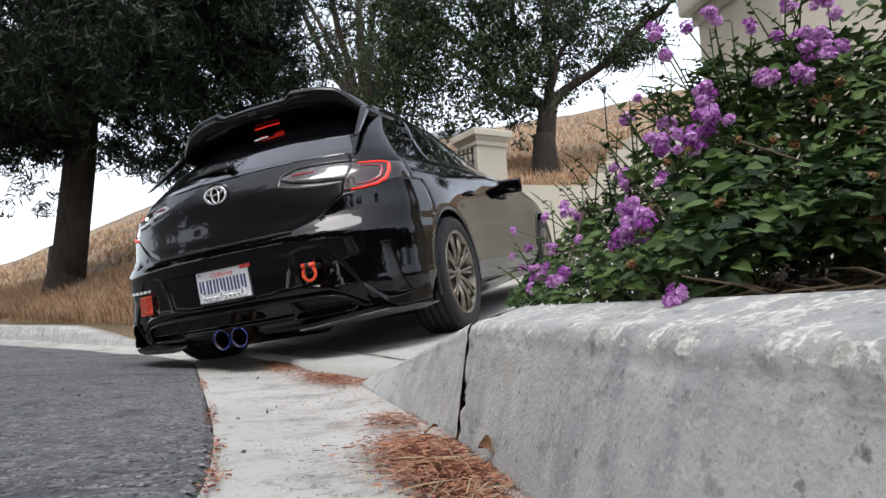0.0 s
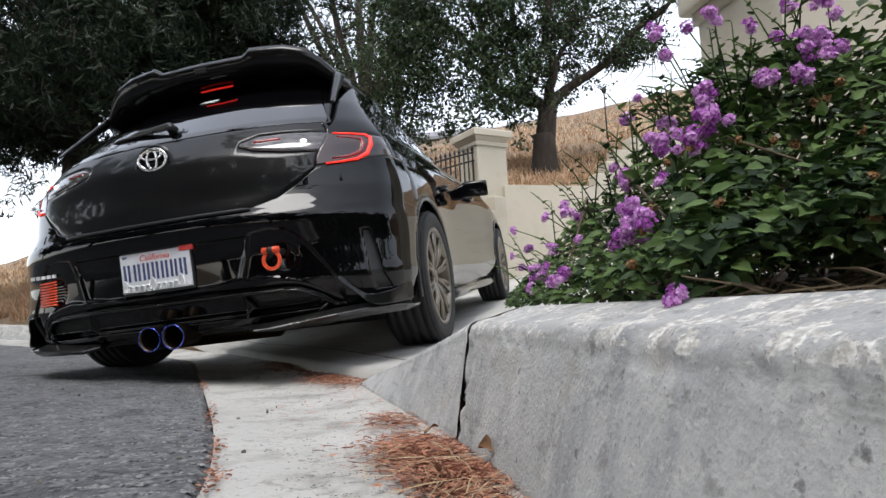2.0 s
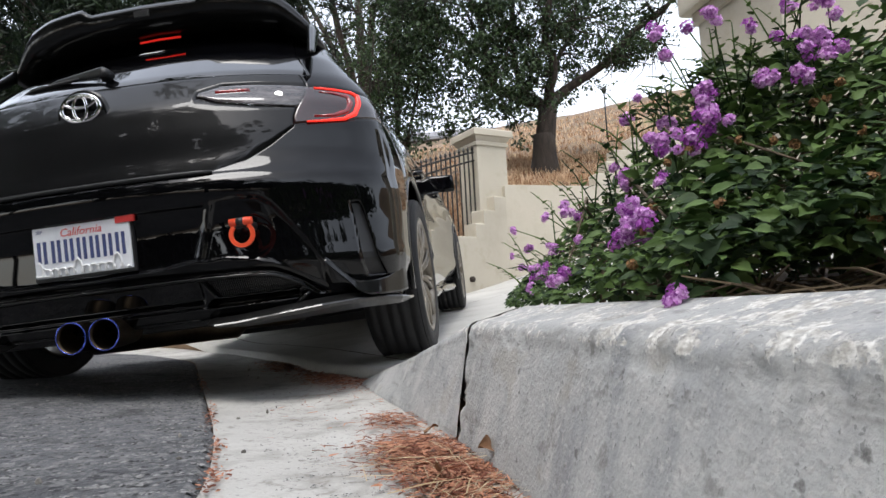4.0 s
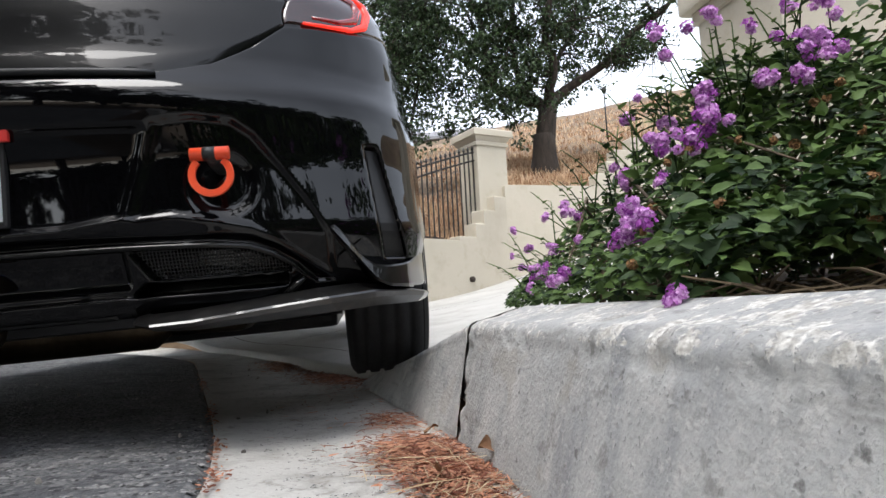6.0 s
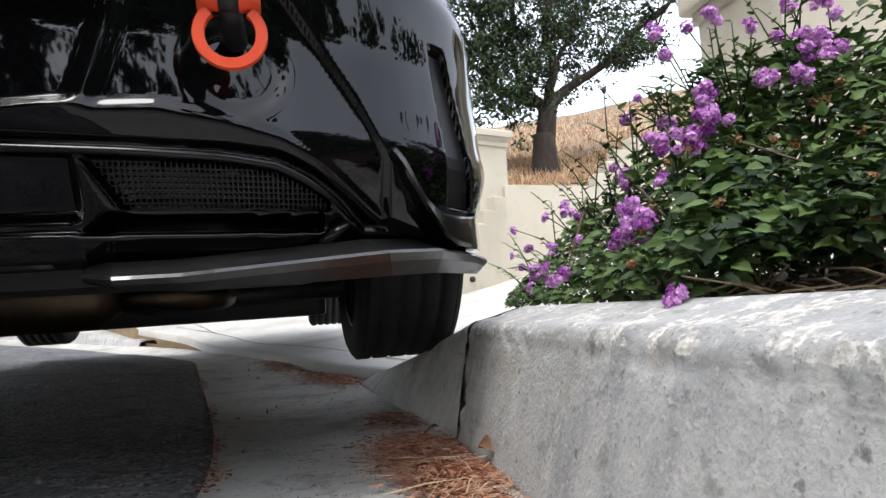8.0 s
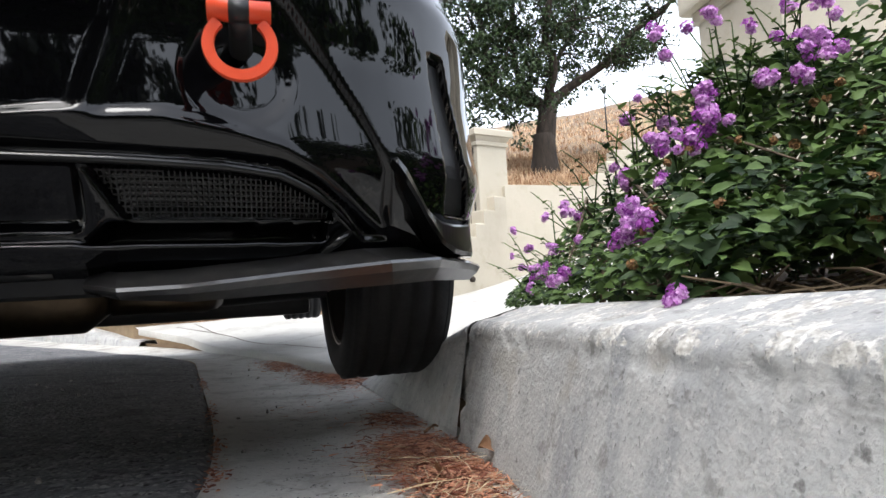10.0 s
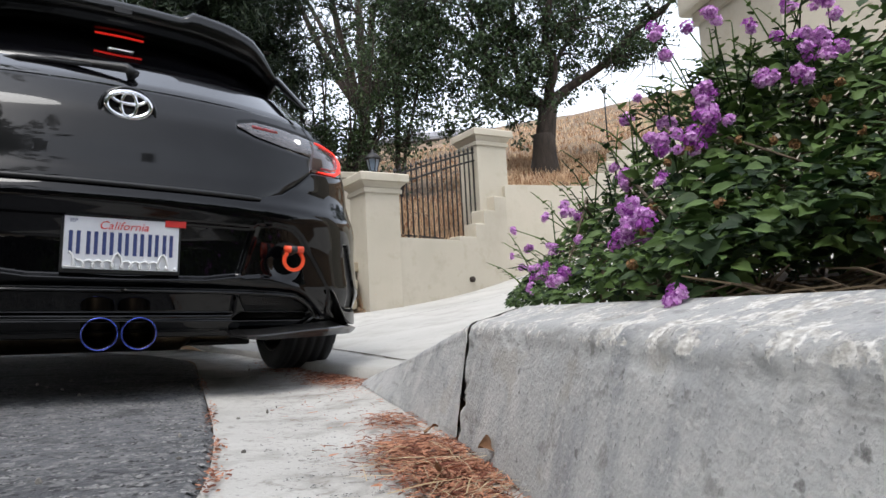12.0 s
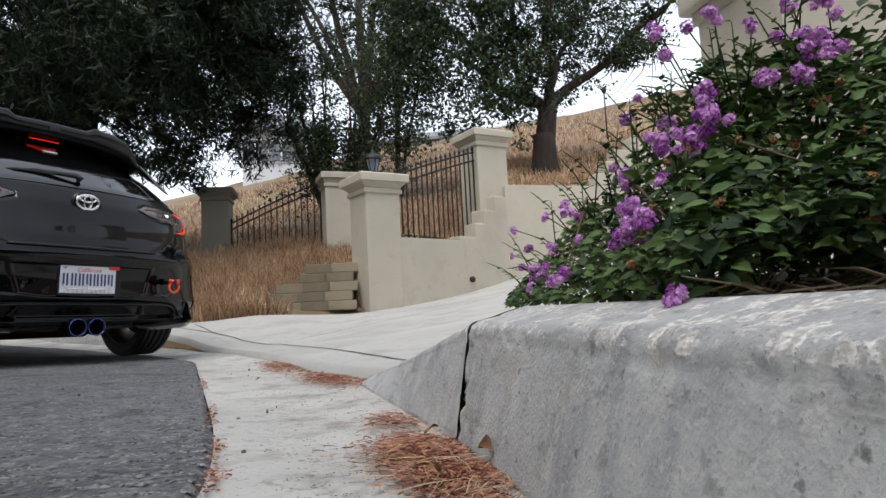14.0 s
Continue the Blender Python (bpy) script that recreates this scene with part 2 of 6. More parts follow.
BLUE_TIP = material("burnt_blue_titanium", (0.05, 0.09, 0.45), (0.16, 0.20, 0.65), scale=6, rough=0.22, metal=1.0)
PIPE = material("exhaust_steel", (0.035, 0.026, 0.018), (0.10, 0.075, 0.05), scale=8, rough=0.4, metal=1.0)
HOOK_RED = material("orange_red_anodised", (0.80, 0.075, 0.025), (0.92, 0.11, 0.04), scale=9, rough=0.35)
RED_LENS = material("red_lens", (0.16, 0.004, 0.006), (0.30, 0.010, 0.012), scale=14, fine=200, rough=0.08, coat=1.0)
CLEAR_LENS = material("smoked_clear_lens", (0.018, 0.016, 0.017), (0.13, 0.115, 0.115), scale=22, fine=90, rough=0.1, coat=1.0, stretch=(1, 1, 4))
RED_GLOW = glowing("lit_red_strip", (1.0, 0.035, 0.02), 0.32)
HIGH_GLOW = glowing("lit_high_brake_lamp", (0.9, 0.03, 0.02), 0.2)
WHITE_GLOW = glowing("lit_reversing_lamp", (1.0, 0.97, 0.92), 1.0)
PLATE = material("white_plate", (0.66, 0.68, 0.72), (0.78, 0.79, 0.82), scale=6, rough=0.35)
PLATE_BLUE = material("dark_blue_print", (0.03, 0.045, 0.14), (0.05, 0.07, 0.2), rough=0.4)
PRINT_RED = material("red_print", (0.55, 0.03, 0.03), (0.7, 0.05, 0.04), rough=0.4)
PRINT_WHITE = material("white_print", (0.75, 0.75, 0.75), (0.85, 0.85, 0.85), rough=0.5)
GRIT = material("asphalt_stone", (0.035, 0.035, 0.036), (0.30, 0.295, 0.285), scale=30, rough=0.9, island=True)
STONE = material("roadside_stone", (0.12, 0.11, 0.10), (0.3, 0.28, 0.25), scale=30, rough=0.95, bump=0.4, island=True)
DEADLEAF = material("brown_leaf", (0.16, 0.075, 0.035), (0.30, 0.17, 0.09), scale=25, rough=0.8)
LAMPGLASS = material("frosted_lantern_glass", (0.12, 0.16, 0.22), (0.22, 0.27, 0.34), scale=9, rough=0.3)


# ---------------------------------------------------------------- mesh helpers
def mesh_of(name, verts, faces, mat, smooth=False):
    me = bpy.data.meshes.new(name)
    me.from_pydata([tuple(map(float, v)) for v in verts], [], [tuple(map(int, f)) for f in faces])
    me.materials.append(mat)
    if smooth:
        me.polygons.foreach_set("use_smooth", [True] * len(me.polygons))
    me.update()
    return me


def thing(name, label, category, at=None, group="", kind=""):
    ob = new(name)
    ob.empty_display_size = 0.1
    if at is not None:
        ob.matrix_world = at
    return tagged(ob, label, category, group, kind)


def part(name, data, mat, parent, label=""):
    """A bmesh, a (verts, faces) pair or a mesh becomes one object under parent."""
    if isinstance(data, tuple):
        data = mesh_of(name, data[0], data[1], mat, len(data) > 2)
    elif not isinstance(data, bpy.types.Mesh):
        me = bpy.data.meshes.new(name)
        data.to_mesh(me)
        data.free()
        me.materials.append(mat)
        data = me
    ob = new(name, data)
    ob.parent = parent
    return tagged(ob, label) if label else ob


def whole(name, data, mat, label, category="", kind="", group=""):
    ob = part(name, data, mat, None)
    return tagged(ob, label, category, group, kind)


def box_data(x0, x1, y0, y1, z0, z1, bevel=0.0):
    bm = bmesh.new()
    bmesh.ops.create_cube(bm, size=1.0, matrix=Matrix.Translation(((x0 + x1) / 2, (y0 + y1) / 2, (z0 + z1) / 2)) @ Matrix.Diagonal((x1 - x0, y1 - y0, z1 - z0, 1)))
    if bevel:
        bmesh.ops.bevel(bm, geom=bm.edges[:], offset=bevel, segments=2, affect="EDGES", profile=0.7)
    return bm


def tube(points, radii, sides=8, cap=True):
    """Verts and faces of a tapered tube along points."""
    pts = [Vector(p) for p in points]
    vs, fs = [], []
    n = len(pts)
    for i, p in enumerate(pts):
        d = (pts[min(i + 1, n - 1)] - pts[max(i - 1, 0)]).normalized()
        a = d.orthogonal().normalized() if i == 0 else (a - d * a.dot(d)).normalized()
        b = d.cross(a)
        for k in range(sides):
            t = 2 * math.pi * k / sides
            vs.append(p + (a * math.cos(t) + b * math.sin(t)) * radii[i])
    for i in range(n - 1):
        for k in range(sides):
            k2 = (k + 1) % sides
            fs.append((i * sides + k, i * sides + k2, (i + 1) * sides + k2, (i + 1) * sides + k))
    if cap:
        fs.append(tuple(range(sides))[::-1])
        fs.append(tuple((n - 1) * sides + k for k in range(sides)))
    return vs, fs


def joined(pieces):
    vs, fs = [], []
    for v, f in pieces:
        o = len(vs)
        vs.extend(v)
        fs.extend(tuple(i + o for i in q) for q in f)
    return vs, fs


def lathe(profile, sides=32, axis="z"):
    """Verts and faces turned from (radius, height) pairs."""
    vs, fs = [], []
    for r, h in profile:
        for k in range(sides):
            t = 2 * math.pi * k / sides
            c, s = r * math.cos(t), r * math.sin(t)
            vs.append((c, s, h) if axis == "z" else ((h, c, s) if axis == "x" else (c, h, s)))
    for i in range(len(profile) - 1):
        for k in range(sides):
            k2 = (k + 1) % sides
            fs.append((i * sides + k, i * sides + k2, (i + 1) * sides + k2, (i + 1) * sides + k))
    return vs, fs, True


def grid_faces(nu, nv):
    return [(i * nv + j, (i + 1) * nv + j, (i + 1) * nv + j + 1, i * nv + j + 1) for i in range(nu - 1) for j in range(nv - 1)]


def smoothstep(a, b, x):
    t = np.clip((np.asarray(x, float) - a) / (b - a), 0, 1)
    return t * t * (3 - 2 * t)


def rough_noise(x, y, z, scale, octaves=3):
    return noise.fractal(Vector((x * scale, y * scale, z * scale)), 0.7, 2.0, octaves)


def curve_through(pts, n):
    """n points along a smooth line through pts (2D), and their left normals."""
    p = np.array(pts, float)
    d = np.r_[0, np.cumsum(np.linalg.norm(np.diff(p, axis=0), axis=1))]
    t = np.linspace(0, d[-1], n)
    q = np.stack([np.interp(t, d, p[:, k]) for k in range(2)], 1)
    for _ in range(max(2, n // 30)):
        q[1:-1] = (q[:-2] + 2 * q[1:-1] + q[2:]) / 4
    g = np.gradient(q, axis=0)
    g /= np.linalg.norm(g, axis=1)[:, None]
    return q, np.stack([-g[:, 1], g[:, 0]], 1)


# ---------------------------------------------------------------- the ground
EDGE = [(0.1, -2.6), (-0.12, -0.6), (-0.27, 0.4), (-0.37, 0.98), (-0.53, 1.43), (-0.80, 2.08), (-1.52, 3.80), (-2.25, 4.75), (-3.3, 5.65), (-5.2, 7.0), (-9, 9.6), (-16, 14)]
LIP = [(-0.31, 2.2), (-0.56, 2.69), (-0.97, 3.5), (-1.45, 4.3), (-2.1, 5.1), (-2.75, 5.62)]


def along_rise(y):
    return 0.008 * max(0.0, y - 2.6) + 0.042 * max(0.0, y - 5.0) + 0.006 * max(0.0, y - 5.0) ** 1.2


def drive_height(x, y):
    d = (x + 0.33) * 0.894 + (y - 2.22) * 0.447
    e = (x + 0.30) * 0.447 - (y - 2.18) * 0.894
    d = max(d, 0.0)
    base = 0.03 + 0.07 * min(d, 5) + 0.022 * min(d, 5) ** 2 + 0.2 * max(0, d - 5)
    base += float(smoothstep(4.4, 6.2, y)) * (0.11 * float(smoothstep(0.6, -2.0, x)) + 0.10 * float(smoothstep(-0.8, -2.0, x)))
    yk = 2.2 - e * 1.02
    flare = 0.212 * min(1.0, 1 - 0.86 * (yk - 1.16) / 1.04) - 0.006 if e > 0 else 0.0
    return max(base, flare)


def build_road():
    q, nl = curve_through(EDGE, 420)
    offs = np.r_[0, np.geomspace(0.02, 26, 70)]
    vs = []
    for i in range(len(q)):
        for o in offs:
            wob = 0.012 * rough_noise(q[i, 0], q[i, 1], 0, 9) if o == 0 else 0
            x, y = q[i] + nl[i] * (o + wob)
            z = 0.055 * min(o, 1.7) + 0.015 * max(0, o - 1.7) + along_rise(y)
            z += 0.003 * rough_noise(x, y, 3, 14) - (0.012 if o == 0 else 0)
            vs.append((x, y, z))
    whole("road", (vs, grid_faces(len(q), len(offs)), True), ASPHALT, "grey weathered asphalt street surface with fine cracks", "road", "structure")


KERB_LINE = [(0.34, -2.6), (0.27, -0.6), (0.20, 0.3), (0.095, 0.81), (0.01, 1.17), (-0.16, 1.72), (-0.31, 2.2)]


def build_gutter():
    q, nl = curve_through(EDGE, 420)
    k, _ = curve_through(KERB_LINE + LIP[1:] + [(-5.0, 7.3), (-8.8, 9.95), (-15.8, 14.4)], 420)
    vs = []
    ts = np.linspace(0, 1, 26)
    for i in range(len(q)):
        j = np.argmin(np.linalg.norm(k - (q[i] - nl[i] * 0.45), axis=1))
        for t in ts:
            x, y = q[i] * (1 - t) + k[j] * t + (k[j] - q[i]) * (0.12 if t == 1 else 0)
            z = along_rise(y) - 0.004 - 0.012 * math.sin(math.pi * t) + 0.002 * rough_noise(x, y, 1, 12)
            vs.append((x, y, z))
    whole("gutter", (vs, grid_faces(len(q), len(ts)), True), CONCRETE, "pale worn concrete gutter pan along the street", "gutter", "structure")


def build_kerb():
    """The high kerb beside the camera: battered face, chipped rounded nose, and the wing that drops to the driveway."""
    q, nl = curve_through(KERB_LINE, 900)
    prof = [(0.0, -0.05)] + [(0.05 * t, 0.185 * t) for t in np.linspace(0, 1, 30)]
    prof += [(0.05 + 0.03 * (1 - math.cos(a)), 0.185 + 0.03 * math.sin(a)) for a in np.linspace(0.15, math.pi / 2, 9)]
    prof += [(0.085 + 0.012 * i, 0.2155 + 0.0032 * i) for i in range(1, 8)] + [(0.18, 0.0)]
    joint = 1.16

    def strip(sel):
        vs = []
        for i in sel:
            y = q[i, 1]
            f = 1.0 if y < joint else 1 - 0.86 * (y - joint) / (2.2 - joint)
            for a, h in prof:
                x, yy = q[i] - nl[i] * a
                z = h * f if h > 0 else h
                big = rough_noise(x, yy, z, 11)
                if h > 0.16:
                    n_ = rough_noise(x * 0.8, yy * 0.8, z * 0.5, 24, 5)
                    chip = float(smoothstep(0.12, 0.24, n_)) * float(smoothstep(0.16, 0.18, h)) * float(smoothstep(0.105, 0.085, a))
                    chip *= (0.003 + 0.003 * abs(rough_noise(x, yy, z, 120, 2))) * (1 if y < joint else 0.4)
                    x += chip * 0.8
                    z -= chip * 0.6
                x += 0.0006 * big + 0.0007 * rough_noise(x, yy, z, 110)
                if h > 0.0 and y < joint:
                    near = max(0.0, 1 - (joint - y) / 0.055)
                    x += (0.014 + 0.022 * float(smoothstep(0.13, 0.03, h))) * near * max(0.0, rough_noise(x, yy, z, 34, 3) + 0.22)
                lean = (0.02 + 0.26 * max(h, 0.0)) * max(0.0, 1 - abs(y - joint) / 0.6)
                vs.append((x - 0.31 * lean, yy + lean, z))
        return vs, grid_faces(len(sel), len(prof)), True

    a = [i for i in range(len(q)) if q[i, 1] < joint - 0.002]
    b = [i for i in range(len(q)) if q[i, 1] > joint + 0.004]
    kb = thing("kerb", "tall grey concrete kerb with a chipped top edge", "kerb", kind="structure")
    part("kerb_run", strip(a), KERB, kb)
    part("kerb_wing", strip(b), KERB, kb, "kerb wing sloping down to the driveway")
    # far kerb beyond the driveway
    k, n2 = curve_through([(-2.75, 5.62), (-3.4, 6.08), (-5.0, 7.3), (-8.8, 9.95), (-15.8, 14.4)], 120)
    vs = []
    fp = [(0, -0.05), (0.015, 0.13), (0.03, 0.15), (0.05, 0.155), (0.16, 0.16), (0.18, 0.0)]
    for i in range(len(k)):
        f = 0.25 + 0.75 * float(smoothstep(0, 12, i))
        for a_, h in fp:
            x, y = k[i] - n2[i] * a_
            vs.append((x, y, along_rise(y) + h * f + 0.003 * rough_noise(x, y, h, 8)))
    part("far_kerb", (vs, grid_faces(len(k), len(fp)), True), KERB, kb, "lower kerb beyond the driveway")


def drive_z(x, y):
    d = max(0.0, (x + 0.33) * 0.894 + (y - 2.22) * 0.447)
    return drive_height(x, y) + along_rise(min(y, 5.0)) * 0.8 * max(0.0, 1 - d / 3.0)


def build_driveway():
    """Concrete apron from the low lip up to the stucco wall; sawn joints between slabs."""
    lip, _ = curve_through([(0.19, 1.0), (0.14, 1.2), (-0.04, 1.75), (-0.21, 2.2)] + LIP[1:], 160)
    far = np.array([(4.2, 4.4), (5.5, 9.5), (1.0, 8.62), (-0.35, 6.95), (-0.75, 6.55), (-1.6, 6.15), (-2.85, 5.75)])
    d = np.r_[0, np.cumsum(np.linalg.norm(np.diff(far, axis=0), axis=1))]
    fq = np.stack([np.interp(np.linspace(0, d[-1], 160), d, far[:, k]) for k in range(2)], 1)
    ts = np.r_[0, 0.0015, np.linspace(0.01, 1, 90)]
    vs = []
    for i in range(160):
        for n_, t in enumerate(ts):
            x, y = lip[i] * (1 - t) + fq[i] * t
            z = drive_z(x, y)
            if n_ == 0:
                z -= 0.05
            vs.append((x, y, z + 0.0015 * rough_noise(x, y, 2, 6)))
    whole("driveway", (vs, grid_faces(160, len(ts)), True), DRIVE, "pale concrete driveway apron rising from the street", "driveway", "structure")
    seams = [[(-0.02, 2.12), (-0.28, 2.72), (-0.66, 3.5), (-1.15, 4.35), (-1.75, 5.1), (-2.4, 5.6)], [(0.02, 3.2), (0.9, 4.0), (2.2, 5.2)], [(-1.2, 4.5), (-0.1, 5.6), (0.9, 6.4), (2.4, 7.4)], [(-1.9, 5.2), (-2.3, 5.75)]]
    for line in seams:
        q, nl = curve_through(line, 60)
        sv = []
        for i in range(60):
            w = 0.004 + 0.003 * abs(rough_noise(q[i, 0], q[i, 1], 0, 7))
            for o in (-w, w):
                x, y = q[i] + nl[i] * o + 0.006 * rough_noise(q[i, 0], q[i, 1], 5, 5)
                sv.append((x, y, drive_z(x, y) + 0.0035))
        whole("driveway_joint", (sv, grid_faces(60, 2)), SOIL, "dark expansion joint in the driveway concrete", "joint", "structure")


SKYLINE = [(-1.6, 0.04), (-0.9, 0.055), (-0.616, 0.088), (-0.427, 0.180), (-0.2, 0.245), (0.09, 0.290), (0.32, 0.312), (0.42, 0.318), (0.8, 0.33), (1.6, 0.33)]


AZ = [-1.2, -0.83, -0.725, -0.60, -0.46, -0.254, -0.114, -0.086, -0.075, 0.048, 0.107, 0.25, 0.53, 0.8, 1.2]
FOOT_R = [26, 21.8, 13.6, 9.1, 6.55, 6.50, 6.75, 6.9, 6.92, 7.72, 8.25, 8.9, 11.1, 11.0, 9.0]
FOOT_Z = [0.6, 0.6, 0.5, 0.38, 0.27, 0.25, 0.28, 0.36, 0.9, 0.95, 1.6, 1.62, 2.3, 2.6, 2.6]


def hill_height(x, y):
    """The dry hillside: it climbs from the bank and the retaining wall to its crest about 27 m off."""
    r = math.hypot(x, y)
    az = math.atan2(x, y)
    s = np.interp(az, [a for a, _ in SKYLINE], [b for _, b in SKYLINE])
    r0, z0 = float(np.interp(az, AZ, FOOT_R)), float(np.interp(az, AZ, FOOT_Z))
    top = max(27.0, r0 + 8)
    crest = 0.24 + top * s
    t = (r - r0) / (top - r0)
    if t <= 0:
        return z0
    if t <= 1:
        z = z0 + (crest - z0) * t
    else:
        z = crest - 0.06 * (r - top)
    return z + 0.06 * min(1, t * 5) * rough_noise(x, y, 0, 0.6)


def build_ground():
    """One sheet of ground that reaches the horizon, rising to the hill ahead."""
    azs = np.r_[np.linspace(-math.pi, -1.0, 60)[:-1], np.linspace(-1.0, 0.9, 230), np.linspace(0.9, math.pi, 60)[1:]]
    steps = np.r_[0.0, np.geomspace(0.08, 40, 90), 80, 200, 600, 1500]
    vs = []
    for a in azs:
        w = float(smoothstep(1.6, 1.15, abs(a)))
        r0 = float(np.interp(a, AZ, FOOT_R))
        dx, dy = math.sin(a), math.cos(a)
        vs += [(0.05 * dx, 0.05 * dy, -0.45), (3 * dx, 3 * dy, -0.45), ((r0 - 0.1) * dx, (r0 - 0.1) * dy, -0.45)]
        for s_ in steps:
            r = r0 + s_
            q = min(r, r0 + 40)
            z = hill_height(q * dx, q * dy) * w - 0.45 * (1 - w)
            vs.append((r * dx, r * dy, z))
    whole("ground", (vs, [f[::-1] for f in grid_faces(len(azs), len(steps) + 3)], True), HILL, "dry grassy hillside and ground round the street", "ground", "structure")


def build_planting_bed():
    q, nl = curve_through(KERB_LINE[:5], 60)
    vs = []
    ts = np.linspace(0, 1, 40)
    for i in range(60):
        for t in ts:
            x, y = q[i] - nl[i] * (0.165 + t * 3.2)
            y += t * 1.0
            z = 0.19 + 0.42 * t + 0.02 * rough_noise(x, y, 0, 9)
            vs.append((x, y, z))
    whole("planting_bed", (vs, grid_faces(60, 40), True), SOIL, "dark bare soil of the planting bed behind the kerb", "soil", "structure")


build_road()
build_gutter()
build_kerb()
build_driveway()
build_ground()
build_planting_bed()


# ---------------------------------------------------------------- walls, pillars, fences
def pillar(x, y, z, w, h, cap, mat, turn=0.0, base=0.0):
    """A square stucco gate pillar with a stepped cap."""
    p = thing("gate_pillar", "square stucco gate pillar with a stepped cap", "pillar", pose(x, y, z, 0, 0, turn), "gate pillars")
    a = w / 2
    part("shaft", box_data(-a, a, -a, a, -0.5, h - 0.16, 0.012), mat, p)
    prof = [(a + 0.004, h - 0.235), (a + 0.022, h - 0.225), (a + 0.022, h - 0.185), (a + 0.006, h - 0.175), (a + 0.02, h - 0.15), (cap / 2 - 0.03, h - 0.115), (cap / 2, h - 0.105), (cap / 2, h - 0.03), (cap / 2 - 0.015, h - 0.015), (0.08, h)]
    vs, fs = [], []
    for r, zz in prof:
        vs += [(-r, -r, zz), (r, -r, zz), (r, r, zz), (-r, r, zz)]
    for i in range(len(prof) - 1):
        fs += [(i * 4 + k, i * 4 + (k + 1) % 4, i * 4 + 4 + (k + 1) % 4, i * 4 + 4 + k) for k in range(4)]
    fs += [(3, 2, 1, 0), tuple(len(vs) - 4 + k for k in range(4))]
    part("cap", (vs, fs), mat, p)
    return p


def fence(a, b, n, za, zb, ha, hb, arch, label):
    """An iron fence from a to b: bars with spear tips between an arched top rail and a bottom rail."""
    f = thing("iron_fence", label, "fence", Matrix.Translation((a[0], a[1], 0)))
    d = Vector((b[0] - a[0], b[1] - a[1], 0))
    top = lambda t: (za + (zb - za) * t) + (ha + (hb - ha) * t) + arch * math.sin(math.pi * t * 0.5 if hb > ha + 0.01 else math.pi * t)
    bot = lambda t: za + (zb - za) * t + 0.06
    for off in (0.0, -0.11):
        part("top_rail", tube([d * t + Vector((0, 0, top(t) + off)) for t in np.linspace(0, 1, 16)], [0.014] * 16, 4), IRON, f)
    part("bottom_rail", tube([d * t + Vector((0, 0, bot(t))) for t in np.linspace(0, 1, 6)], [0.014] * 6, 4), IRON, f)
    for k in range(n + 1):
        t = k / n
        p = d * t
        r = 0.016 if k in (0, n) else 0.0105
        h = top(t) + 0.09
        part("bar", tube([p + Vector((0, 0, bot(t) - 0.05)), p + Vector((0, 0, h - 0.06)), p + Vector((0, 0, h - 0.045)), p + Vector((0, 0, h))], [r, r, r * 1.9, 0.001], 6), IRON, f)
    return f


def wall_run(name, pts, z_base, z_tops, thick, label):
    """A stucco wall along pts whose top steps up; z_tops holds one height for each stretch."""
    w = thing(name, label, "wall", kind="structure")
    for k in range(len(pts) - 1):
        a, b = Vector((*pts[k], 0)), Vector((*pts[k + 1], 0))
        d = (b - a).normalized()
        n = Vector((-d.y, d.x, 0)) * thick
        top = z_tops[k]
        vs = []
        for z in (z_base, top - 0.015, top):
            ins = 0.0 if z < top else 0.012
            for p in (a, b, b + n, a + n):
                c = (a + b + n) / 2
                q = p + (c - p).normalized() * ins
                vs.append((q.x, q.y, z))
        fs = [(3, 2, 1, 0), (8, 9, 10, 11)]
        for i in (0, 4):
            fs += [(i + j, i + (j + 1) % 4, i + 4 + (j + 1) % 4, i + 4 + j) for j in range(4)]
        part("wall_section", (vs, fs), STUCCO, w)
    return w


pillar(-0.73, 6.85, 0.18, 0.41, 1.57, 0.58, STUCCO, 32)
pillar(-1.55, 9.3, 1.2, 0.42, 1.15, 0.55, STUCCO, 20)
pillar(-3.75, 10.4, 1.2, 0.44, 1.25, 0.60, STUCCO_DARK, 10)
pillar(0.585, 8.2, 1.3, 0.46, 1.25, 0.60, STUCCO, 30)
wall_run("garden_wall", [(-0.55, 6.72), (0.207, 7.41), (0.417, 7.60), (0.53, 7.70), (0.68, 7.84), (0.84, 7.98), (2.15, 8.42), (2.3, 8.47), (2.45, 8.52), (2.7, 8.6), (5.5, 9.4)],
         -0.3, [1.05, 1.10, 1.27, 1.45, 1.64, 1.80, 1.98, 2.15, 2.32, 2.5], 0.22, "beige stucco retaining wall stepping up beside the driveway")
fence((-0.50, 6.98), (0.50, 8.0), 17, 1.04, 1.02, 0.74, 1.18, 0.06, "black wrought iron fence on the stucco wall")
fence((-3.50, 10.35), (-1.82, 9.4), 15, 1.25, 1.25, 0.60, 0.86, 0.14, "black wrought iron fence with an arched rail on the bank")


